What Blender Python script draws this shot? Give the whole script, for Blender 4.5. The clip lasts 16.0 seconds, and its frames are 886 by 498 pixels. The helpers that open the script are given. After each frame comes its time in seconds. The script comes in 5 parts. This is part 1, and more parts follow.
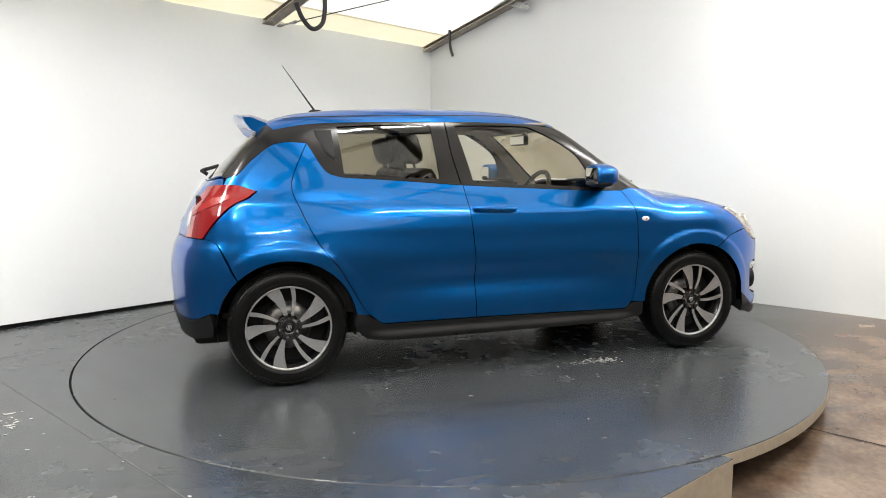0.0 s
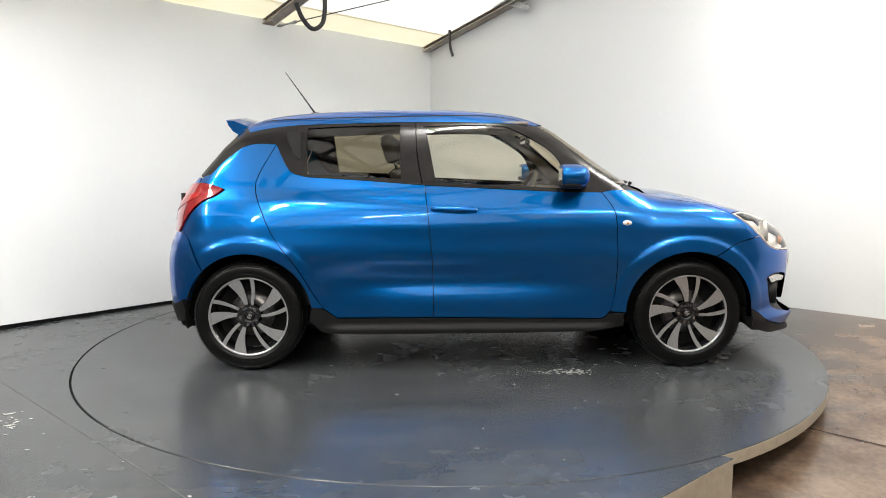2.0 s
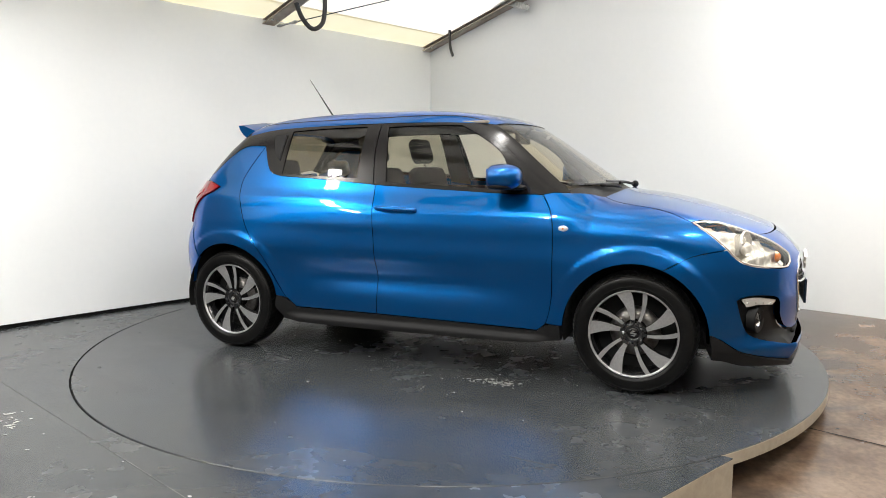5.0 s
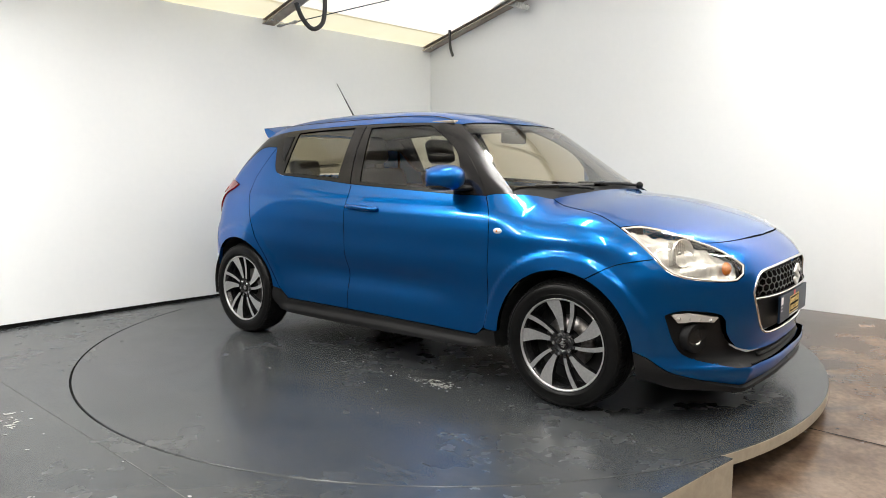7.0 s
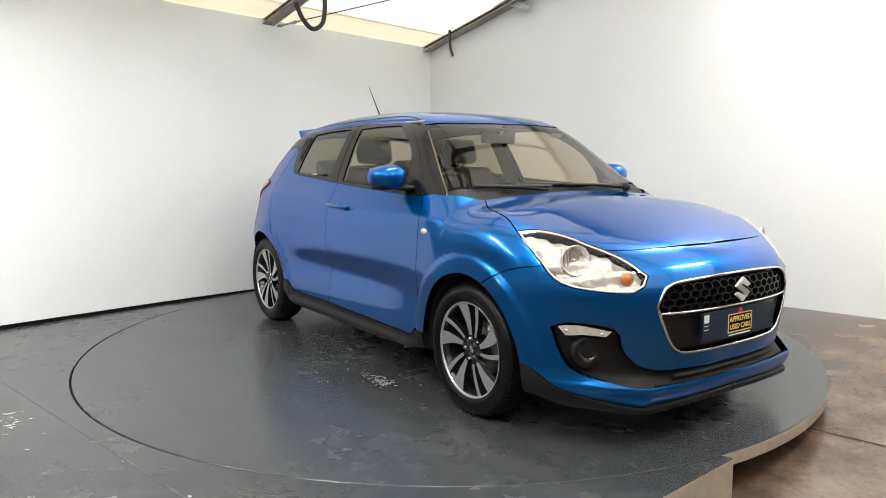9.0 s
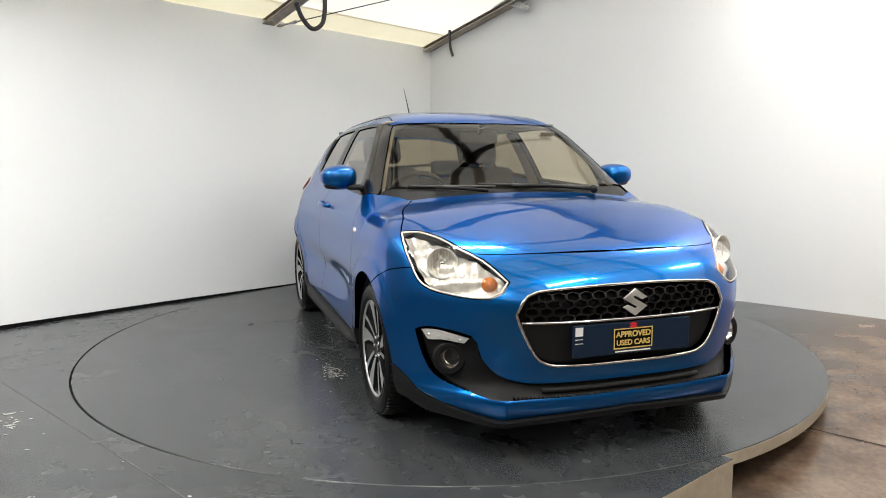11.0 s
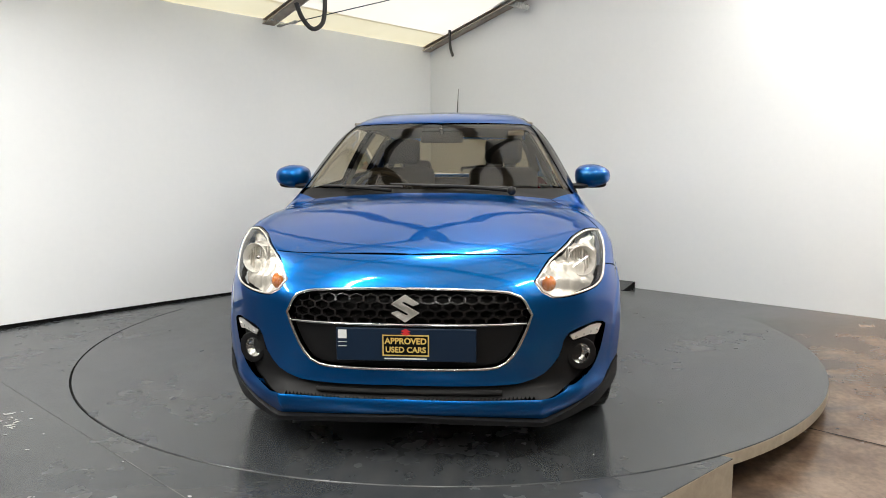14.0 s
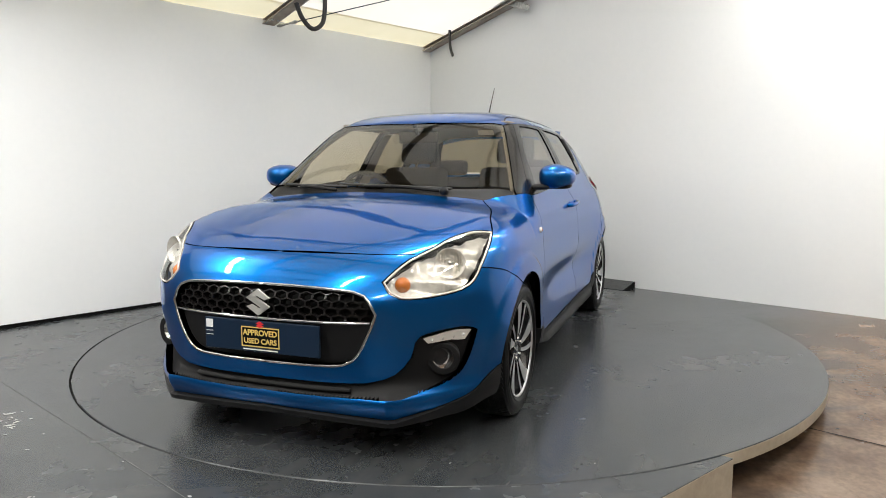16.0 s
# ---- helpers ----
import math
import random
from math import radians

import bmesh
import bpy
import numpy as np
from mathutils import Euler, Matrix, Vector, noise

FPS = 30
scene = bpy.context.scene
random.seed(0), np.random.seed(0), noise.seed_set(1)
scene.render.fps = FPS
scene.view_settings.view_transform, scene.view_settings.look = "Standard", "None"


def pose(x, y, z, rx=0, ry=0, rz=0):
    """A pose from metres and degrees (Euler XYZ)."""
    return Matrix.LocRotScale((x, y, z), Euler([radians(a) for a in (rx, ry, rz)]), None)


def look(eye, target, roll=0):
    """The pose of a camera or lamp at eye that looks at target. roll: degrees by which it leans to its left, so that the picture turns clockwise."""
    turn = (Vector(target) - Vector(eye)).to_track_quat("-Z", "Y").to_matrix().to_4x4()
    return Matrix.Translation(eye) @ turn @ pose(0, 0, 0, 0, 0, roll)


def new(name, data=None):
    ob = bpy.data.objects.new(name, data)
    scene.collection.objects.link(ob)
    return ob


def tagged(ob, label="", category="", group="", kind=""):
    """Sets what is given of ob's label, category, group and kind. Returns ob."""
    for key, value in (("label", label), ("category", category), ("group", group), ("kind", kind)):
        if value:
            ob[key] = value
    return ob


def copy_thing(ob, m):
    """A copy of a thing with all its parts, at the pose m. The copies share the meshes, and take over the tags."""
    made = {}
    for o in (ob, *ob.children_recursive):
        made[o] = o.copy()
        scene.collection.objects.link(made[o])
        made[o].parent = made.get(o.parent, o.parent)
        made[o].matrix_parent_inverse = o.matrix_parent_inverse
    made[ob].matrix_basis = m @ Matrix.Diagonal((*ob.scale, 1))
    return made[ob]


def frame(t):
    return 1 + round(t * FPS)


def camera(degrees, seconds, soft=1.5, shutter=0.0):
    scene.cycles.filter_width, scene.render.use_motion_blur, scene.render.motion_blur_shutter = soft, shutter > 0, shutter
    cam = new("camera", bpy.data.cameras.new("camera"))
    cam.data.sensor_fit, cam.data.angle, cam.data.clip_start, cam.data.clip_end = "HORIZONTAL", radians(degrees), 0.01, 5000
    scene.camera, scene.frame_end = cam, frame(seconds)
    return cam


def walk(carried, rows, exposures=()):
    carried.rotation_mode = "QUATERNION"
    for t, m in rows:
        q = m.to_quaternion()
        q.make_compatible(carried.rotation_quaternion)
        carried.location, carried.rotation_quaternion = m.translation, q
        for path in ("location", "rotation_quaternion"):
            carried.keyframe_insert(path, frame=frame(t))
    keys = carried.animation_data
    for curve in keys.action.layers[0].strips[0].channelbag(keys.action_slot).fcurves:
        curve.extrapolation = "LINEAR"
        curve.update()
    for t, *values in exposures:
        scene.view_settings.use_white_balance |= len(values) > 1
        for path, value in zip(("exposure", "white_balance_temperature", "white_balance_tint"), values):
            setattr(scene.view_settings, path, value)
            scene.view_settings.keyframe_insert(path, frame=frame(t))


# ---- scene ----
# A car studio: white walls, cream pitched roof, grey painted floor, a level platform and a turntable with a car.
# The turntable's axis is the world's z axis, its top is z = 0.
cam = camera(64.76, 16.0, soft=0.9)
EYE = pose(0.0, -4.649, 1.146, 0, 0, 0.4255) @ pose(0, 0, 0, 90 - 6.970, 0, 0) @ pose(0, 0, 0, 0, 0, -0.155)
walk(cam, [(0.0, EYE), (16.0, EYE)], exposures=[(0.0, 0.72), (8.0, 0.70), (12.0, 0.50), (16.0, 0.50)])

# the room's own axes: U away from the long wall, V along it towards the gable wall
ANG = radians(48.5)
DU = Vector((math.sin(ANG), -math.cos(ANG), 0))
DV = Vector((math.cos(ANG), math.sin(ANG), 0))
U0, U1, V0, V1 = -2.438, 5.2, -6.0, 2.46
EAVE, PITCH = 2.44, 0.28
RIDGE_U = (U0 + U1) / 2


def W(u, v, z=0.0):
    return DU * u + DV * v + Vector((0, 0, z))


def floor_z(y):
    """The concrete floor falls gently towards the front."""
    d = max(0.45 - y, 0.0)
    return -0.004 - 0.090 * min(d * d / (d + 0.12), 2.9)


def roof_z(u):
    return EAVE + PITCH * (min(u, 2 * RIDGE_U - u) - U0)


# ---- light ----
world = bpy.data.worlds.new("world")
scene.world = world
world.use_nodes = True
_bg = world.node_tree.nodes["Background"]
_sky = world.node_tree.nodes.new("ShaderNodeTexSky")
_sky.sky_type = "NISHITA"
_sky.sun_disc = False
_sky.sun_elevation, _sky.sun_rotation = radians(58), radians(150)
world.node_tree.links.new(_sky.outputs[0], _bg.inputs[0])
_bg.inputs[1].default_value = 0.12
sun = bpy.data.lights.new("sun", "SUN")
sun.energy, sun.angle, sun.color = 5.0, radians(0.5), (0.95, 0.98, 1.0)
sun_ob = new("sun", sun)
SUN_TO = Vector((math.sin(radians(150)) * math.cos(radians(58)), math.cos(radians(150)) * math.cos(radians(58)), math.sin(radians(58))))
sun_ob.matrix_world = look(SUN_TO * 30, (0, 0, 0))

# the last place is an added lamp, only there to brighten the gable wall
LIGHT_PLACES = [(-0.9, -2.9), (-0.9, -4.9), (1.2, -3.4), (1.2, -5.0), (3.3, 1.2), (3.3, -1.2), (3.3, -4.2), (0.67, -0.61), (1.9, 1.7)]
LAMP_WATTS, UP_WATTS = 18.0, 6.0


# ---- materials ----
def mat(name, color, rough=0.5, metal=0.0, coat=0.0, spec=0.5, emit=None, strength=0.0):
    m = bpy.data.materials.new(name)
    m.use_nodes = True
    b = m.node_tree.nodes["Principled BSDF"]
    b.inputs["Base Color"].default_value = (*color, 1)
    b.inputs["Roughness"].default_value = rough
    b.inputs["Metallic"].default_value = metal
    b.inputs["Coat Weight"].default_value = coat
    b.inputs["Coat Roughness"].default_value = 0.03
    b.inputs["Specular IOR Level"].default_value = spec
    if emit:
        b.inputs["Emission Color"].default_value = (*emit, 1)
        b.inputs["Emission Strength"].default_value = strength
    return m


def grain(m, scale, dark, light, detail=6.0, bump=0.0, rough=None, big=None, big_amount=0.5, space="Object", dist=0.01):
    """Two scales of variation on a material: fine grain and, with big, larger stains; bump and roughness follow the grain."""
    nt = m.node_tree
    b = nt.nodes["Principled BSDF"]
    co = nt.nodes.new("ShaderNodeTexCoord")
    n1 = nt.nodes.new("ShaderNodeTexNoise")
    n1.inputs["Scale"].default_value, n1.inputs["Detail"].default_value = scale, detail
    nt.links.new(co.outputs[space], n1.inputs["Vector"])
    ramp = nt.nodes.new("ShaderNodeValToRGB")
    ramp.color_ramp.elements[0].position, ramp.color_ramp.elements[1].position = 0.32, 0.68
    ramp.color_ramp.elements[0].color, ramp.color_ramp.elements[1].color = (*dark, 1), (*light, 1)
    fac = n1.outputs["Fac"]
    if big:
        n2 = nt.nodes.new("ShaderNodeTexNoise")
        n2.inputs["Scale"].default_value, n2.inputs["Detail"].default_value = big, 5.0
        nt.links.new(co.outputs[space], n2.inputs["Vector"])
        mx = nt.nodes.new("ShaderNodeMix")
        mx.inputs[0].default_value = big_amount
        nt.links.new(fac, mx.inputs[2])
        nt.links.new(n2.outputs["Fac"], mx.inputs[3])
        fac = mx.outputs[0]
    nt.links.new(fac, ramp.inputs["Fac"])
    nt.links.new(ramp.outputs["Color"], b.inputs["Base Color"])
    if bump:
        bp = nt.nodes.new("ShaderNodeBump")
        bp.inputs["Strength"].default_value, bp.inputs["Distance"].default_value = bump, dist
        nt.links.new(n1.outputs["Fac"], bp.inputs["Height"])
        nt.links.new(bp.outputs["Normal"], b.inputs["Normal"])
    if rough:
        mr = nt.nodes.new("ShaderNodeMapRange")
        mr.inputs[1].default_value, mr.inputs[2].default_value = 0.3, 0.7
        mr.inputs[3].default_value, mr.inputs[4].default_value = rough
        nt.links.new(fac, mr.inputs[0])
        nt.links.new(mr.outputs[0], b.inputs["Roughness"])
    return m


def floor_paint(name, scuffs, brown_from=None):
    """Worn grey floor paint; scuffs: how much of it is chipped pale. brown_from: beyond that U the bare brown concrete shows."""
    m = mat(name, (0.13, 0.135, 0.135), 0.3, 0, 0.0)
    grain(m, 9.0, (0.029, 0.033, 0.037), (0.053, 0.057, 0.061), 3.0, 0.0, (0.20, 0.31), 0.9, 0.7, "Object", 0.002)
    nt = m.node_tree
    b = nt.nodes["Principled BSDF"]
    co = nt.nodes.new("ShaderNodeTexCoord")
    base = b.inputs["Base Color"].links[0].from_socket
    # long dull smears
    mp = nt.nodes.new("ShaderNodeMapping")
    mp.inputs["Scale"].default_value = (1.2, 5.5, 1)
    nt.links.new(co.outputs["Object"], mp.inputs["Vector"])
    sm = nt.nodes.new("ShaderNodeTexNoise")
    sm.inputs["Scale"].default_value, sm.inputs["Detail"].default_value = 1.6, 3.5
    nt.links.new(mp.outputs[0], sm.inputs["Vector"])
    r1 = nt.nodes.new("ShaderNodeMapRange")
    r1.inputs[1].default_value, r1.inputs[2].default_value, r1.inputs[4].default_value = 0.42, 0.90, 0.40
    nt.links.new(sm.outputs["Fac"], r1.inputs[0])
    m1 = nt.nodes.new("ShaderNodeMix")
    m1.data_type = "RGBA"
    m1.inputs[7].default_value = (0.092, 0.090, 0.082, 1)
    nt.links.new(r1.outputs[0], m1.inputs[0])
    nt.links.new(base, m1.inputs[6])
    out = m1.outputs[2]
    # small pale chips
    ch = nt.nodes.new("ShaderNodeTexNoise")
    ch.inputs["Scale"].default_value, ch.inputs["Detail"].default_value = 14.0, 3.0
    nt.links.new(co.outputs["Object"], ch.inputs["Vector"])
    r2 = nt.nodes.new("ShaderNodeMapRange")
    r2.inputs[1].default_value, r2.inputs[2].default_value, r2.inputs[4].default_value = 0.755 - scuffs, 0.77 - scuffs, 0.8
    nt.links.new(ch.outputs["Fac"], r2.inputs[0])
    m2 = nt.nodes.new("ShaderNodeMix")
    m2.data_type = "RGBA"
    m2.inputs[7].default_value = (0.42, 0.41, 0.37, 1)
    nt.links.new(r2.outputs[0], m2.inputs[0])
    nt.links.new(out, m2.inputs[6])
    out = m2.outputs[2]
    if brown_from is not None:
        dot = nt.nodes.new("ShaderNodeVectorMath")
        dot.operation = "DOT_PRODUCT"
        dot.inputs[1].default_value = DU
        nt.links.new(co.outputs["Object"], dot.inputs[0])
        wob = nt.nodes.new("ShaderNodeMath")
        wob.operation = "MULTIPLY_ADD"
        wob.inputs[1].default_value = 1.5
        nt.links.new(sm.outputs["Fac"], wob.inputs[0])
        nt.links.new(dot.outputs["Value"], wob.inputs[2])
        r3 = nt.nodes.new("ShaderNodeMapRange")
        r3.inputs[1].default_value, r3.inputs[2].default_value = brown_from + 0.4, brown_from + 1.3
        nt.links.new(wob.outputs[0], r3.inputs[0])
        nb = nt.nodes.new("ShaderNodeTexNoise")
        nb.inputs["Scale"].default_value, nb.inputs["Detail"].default_value = 3.5, 9.0
        nt.links.new(co.outputs["Object"], nb.inputs["Vector"])
        rb = nt.nodes.new("ShaderNodeValToRGB")
        rb.color_ramp.elements[0].position, rb.color_ramp.elements[1].position = 0.32, 0.68
        rb.color_ramp.elements[0].color, rb.color_ramp.elements[1].color = (0.078, 0.046, 0.029, 1), (0.18, 0.125, 0.087, 1)
        nt.links.new(nb.outputs["Fac"], rb.inputs["Fac"])
        grit = nt.nodes.new("ShaderNodeTexNoise")
        grit.inputs["Scale"].default_value, grit.inputs["Detail"].default_value = 38.0, 8.0
        nt.links.new(co.outputs["Object"], grit.inputs["Vector"])
        gr = nt.nodes.new("ShaderNodeMapRange")
        gr.inputs[1].default_value, gr.inputs[2].default_value, gr.inputs[3].default_value, gr.inputs[4].default_value = 0.35, 0.65, 0.84, 1.14
        nt.links.new(grit.outputs["Fac"], gr.inputs[0])
        mg = nt.nodes.new("ShaderNodeVectorMath")
        mg.operation = "SCALE"
        nt.links.new(rb.outputs[0], mg.inputs[0])
        nt.links.new(gr.outputs[0], mg.inputs["Scale"])
        m3 = nt.nodes.new("ShaderNodeMix")
        m3.data_type = "RGBA"
        nt.links.new(r3.outputs[0], m3.inputs[0])
        nt.links.new(out, m3.inputs[6])
        nt.links.new(mg.outputs[0], m3.inputs[7])
        out = m3.outputs[2]
    nt.links.new(out, b.inputs["Base Color"])
    return m


M_WALL = grain(mat("white_wall_paint", (0.8, 0.8, 0.79), 0.65), 22.0, (0.82, 0.84, 0.85), (0.85, 0.865, 0.87), 5.0, 0.05, None, 0.7, 0.6, "Object", 0.003)
M_DARKWALL = grain(mat("grey_sheet_wall", (0.16, 0.16, 0.155), 0.6), 5.0, (0.07, 0.068, 0.065), (0.12, 0.115, 0.11), 5.0, 0.05, None, 0.8, 0.5)


def sheet(name, through_dark, through_light, front):
    """Thin translucent roof sheet: daylight from above glows through it."""
    m = bpy.data.materials.new(name)
    m.use_nodes = True
    nt = m.node_tree
    nt.nodes.remove(nt.nodes["Principled BSDF"])
    co, no, ra = nt.nodes.new("ShaderNodeTexCoord"), nt.nodes.new("ShaderNodeTexNoise"), nt.nodes.new("ShaderNodeValToRGB")
    no.inputs["Scale"].default_value, no.inputs["Detail"].default_value = 1.7, 6.0
    ra.color_ramp.elements[0].color, ra.color_ramp.elements[1].color = (*through_dark, 1), (*through_light, 1)
    ra.color_ramp.elements[0].position, ra.color_ramp.elements[1].position = 0.3, 0.7
    tr, di, mx = nt.nodes.new("ShaderNodeBsdfTranslucent"), nt.nodes.new("ShaderNodeBsdfDiffuse"), nt.nodes.new("ShaderNodeMixShader")
    di.inputs["Color"].default_value = (*front, 1)
    mx.inputs[0].default_value = 0.42
    nt.links.new(co.outputs["Object"], no.inputs["Vector"])
    nt.links.new(no.outputs["Fac"], ra.inputs["Fac"])
    nt.links.new(ra.outputs["Color"], tr.inputs["Color"])
    nt.links.new(tr.outputs[0], mx.inputs[1])
    nt.links.new(di.outputs[0], mx.inputs[2])
    nt.links.new(mx.outputs[0], nt.nodes["Material Output"].inputs[0])
    return m


M_CREAM = sheet("cream_roof_sheet", (0.88, 0.78, 0.62), (0.93, 0.84, 0.70), (0.80, 0.73, 0.60))
M_EAVE = sheet("yellowed_eave_sheet", (0.70, 0.60, 0.38), (0.78, 0.68, 0.46), (0.75, 0.66, 0.46))
M_TRUSS = grain(mat("dark_truss_steel", (0.05, 0.045, 0.04), 0.6), 10.0, (0.03, 0.027, 0.025), (0.08, 0.07, 0.06), 5.0, 0.1)
M_RAFTER = grain(mat("rafter_steel", (0.22, 0.19, 0.16), 0.6), 12.0, (0.24, 0.20, 0.16), (0.46, 0.40, 0.34), 6.0, 0.2, None, 2.0, 0.5)
M_ZINC = grain(mat("galvanised_steel", (0.45, 0.46, 0.46), 0.45, 0.8), 40.0, (0.30, 0.31, 0.31), (0.6, 0.6, 0.6), 4.0, 0.1)
M_CABLE = mat("black_cable_rubber", (0.03, 0.028, 0.027), 0.5)
M_FLOOR = floor_paint("floor_paint_and_concrete", -0.05, 1.75)
M_DECK = floor_paint("platform_paint", -0.05)
M_DISC = floor_paint("turntable_paint", -0.05)
M_PLY = grain(mat("pale_plywood_edge", (0.50, 0.43, 0.32), 0.6), 30.0, (0.33, 0.28, 0.21), (0.44, 0.38, 0.295), 5.0, 0.1, None, 2.0, 0.5)
M_BLACK = mat("dull_black_and_gap_shade", (0.006, 0.006, 0.006), 0.9, spec=0.05)
M_SEAM = grain(mat("filled_seam", (0.12, 0.12, 0.11), 0.7), 30.0, (0.05, 0.05, 0.048), (0.20, 0.195, 0.18), 5.0)
M_LED = mat("led_diffuser", (0.9, 0.9, 0.9), 0.4, emit=(1.0, 0.97, 0.92), strength=16.0)
M_FITTING = mat("white_light_housing", (0.75, 0.75, 0.74), 0.4)
M_SCUFF = grain(mat("bare_patch", (0.4, 0.39, 0.36), 0.6), 40.0, (0.22, 0.22, 0.21), (0.48, 0.48, 0.45), 4.0)


# ---- mesh helpers ----
def mesh_object(name, bm, material, smooth=False):
    me = bpy.data.meshes.new(name)
    bmesh.ops.recalc_face_normals(bm, faces=bm.faces)
    bm.to_mesh(me)
    bm.free()
    me.materials.append(material)
    if smooth:
        me.shade_smooth()
    return new(name, me)


def part(name, bm, material, parent, label="", smooth=False):
    ob = mesh_object(name, bm, material, smooth)
    ob.parent = parent
    return tagged(ob, label)


def add_box(bm, lo, hi, m=None, bevel=0.0):
    r = bmesh.ops.create_cube(bm, size=1.0)
    s = [hi[i] - lo[i] for i in range(3)]
    c = [(hi[i] + lo[i]) / 2 for i in range(3)]
    bmesh.ops.transform(bm, matrix=(m or Matrix()) @ Matrix.Translation(c) @ Matrix.Diagonal((*s, 1)), verts=r["verts"])
    if bevel:
        es = list({e for v in r["verts"] for e in v.link_edges})
        bmesh.ops.bevel(bm, geom=es, offset=bevel, segments=2, affect="EDGES", profile=0.5)
    return bm


def add_prism(bm, pts, off):
    """A closed prism: the polygon pts and the same one moved by off."""
    a = [bm.verts.new(p) for p in pts]
    b = [bm.verts.new(Vector(p) + Vector(off)) for p in pts]
    bm.faces.new(a)
    bm.faces.new(list(reversed(b)))
    for i in range(len(a)):
        j = (i + 1) % len(a)
        bm.faces.new((a[j], a[i], b[i], b[j]))
    return bm


def add_tube(bm, pts, r, sides=8):
    """A round tube along a line of points."""
    pts = [Vector(p) for p in pts]
    rings = []
    for i, p in enumerate(pts):
        t = (pts[min(i + 1, len(pts) - 1)] - pts[max(i - 1, 0)]).normalized()
        a = t.orthogonal().normalized() if i == 0 else (rings[-1][1] - t * rings[-1][1].dot(t)).normalized()
        b = t.cross(a)
        rr = r[i] if isinstance(r, (list, tuple)) else r
        rings.append(([bm.verts.new(p + (a * math.cos(k * math.tau / sides) + b * math.sin(k * math.tau / sides)) * rr) for k in range(sides)], a))
    for (p, _), (q, _) in zip(rings, rings[1:]):
        for k in range(sides):
            bm.faces.new((p[k], p[(k + 1) % sides], q[(k + 1) % sides], q[k]))
    bm.faces.new(list(reversed(rings[0][0])))
    bm.faces.new(rings[-1][0])
    return bm


def add_lathe(bm, profile, sides=48, m=None, closed=False):
    """Turns a profile of (radius, height) round z."""
    m = m or Matrix()
    rings = [[bm.verts.new(m @ Vector((r * math.cos(k * math.tau / sides), r * math.sin(k * math.tau / sides), h))) for k in range(sides)] for r, h in profile]
    pairs = list(zip(rings, rings[1:])) + ([(rings[-1], rings[0])] if closed else [])
    for p, q in pairs:
        for k in range(sides):
            bm.faces.new((p[k], p[(k + 1) % sides], q[(k + 1) % sides], q[k]))
    return bm


UV = Matrix((DU, DV, Vector((0, 0, 1)))).transposed().to_4x4()

# ---- structure: walls, roof, floor, platform ----
T = 0.15
V_WHITE = -2.15
for name, va, vb, m, words_ in (("wall_long", V_WHITE, V1 + T, M_WALL, "smooth white painted long wall of the studio"), ("wall_long_end", V0 - T, V_WHITE, M_DARKWALL, "plain dark grey end of the long wall")):
    bm = add_prism(bmesh.new(), [W(U0, va, -0.4), W(U0, vb, -0.4), W(U0, vb, EAVE + 0.02), W(U0, va, EAVE + 0.02)], DU * -T)
    tagged(mesh_object(name, bm, m), words_, "wall", kind="structure")
bm = add_prism(bmesh.new(), [W(U1, V0 - T, -0.4), W(U1, V1 + T, -0.4), W(U1, V1 + T, EAVE + 0.02), W(U1, V0 - T, EAVE + 0.02)], DU * T)
tagged(mesh_object("wall_far_side", bm, M_DARKWALL), "plain grey sheet side wall of the studio", "wall", kind="structure")
for name, v, off, m, words_ in (("wall_gable", V1, DV * T, M_WALL, "smooth white painted gable wall of the studio"), ("wall_back", V0, DV * -T, M_DARKWALL, "plain dark grey back wall of the studio")):
    bm = add_prism(bmesh.new(), [W(U0, v, -0.4), W(U1, v, -0.4), W(U1, v, EAVE), W(RIDGE_U, v, roof_z(RIDGE_U)), W(U0, v, EAVE)], off)
    tagged(mesh_object(name, bm, m), words_, "wall", kind="structure")

bm = bmesh.new()
UE = U0 + 0.30
rows = [[bm.verts.new(W(u, v, roof_z(u) + 0.004)) for v in (V0 - T, V1 + T)] for u in (UE, RIDGE_U, U1 + 0.2)]
for p, q in zip(rows, rows[1:]):
    bm.faces.new((p[0], p[1], q[1], q[0]))
tagged(mesh_object("ceiling", bm, M_CREAM), "cream translucent pitched roof sheets glowing with daylight", "ceiling", kind="structure")
bm = bmesh.new()
bm.faces.new([bm.verts.new(W(u, v, EAVE + PITCH * (u - U0) + 0.001)) for u, v in ((U0 - 0.2, V0 - T), (UE + 0.02, V0 - T), (UE + 0.02, V1 + T), (U0 - 0.2, V1 + T))])
tagged(mesh_object("trim_eave", bm, M_EAVE), "yellowed translucent roof strip along the eave", "trim", kind="structure")

bm = bmesh.new()
nu, nv = 40, 44
grid = [[bm.verts.new((p.x, p.y, floor_z(p.y))) for p in [W(U0 - 0.1 + (U1 - U0 + 0.2) * i / nu, V0 - 0.1 + (V1 - V0 + 0.2) * j / nv) for j in range(nv + 1)]] for i in range(nu + 1)]
for i in range(nu):
    for j in range(nv):
        bm.faces.new((grid[i][j], grid[i + 1][j], grid[i + 1][j + 1], grid[i][j + 1]))
tagged(mesh_object("floor", bm, M_FLOOR, True), "worn grey painted concrete turning to bare brown concrete", "floor", kind="structure")

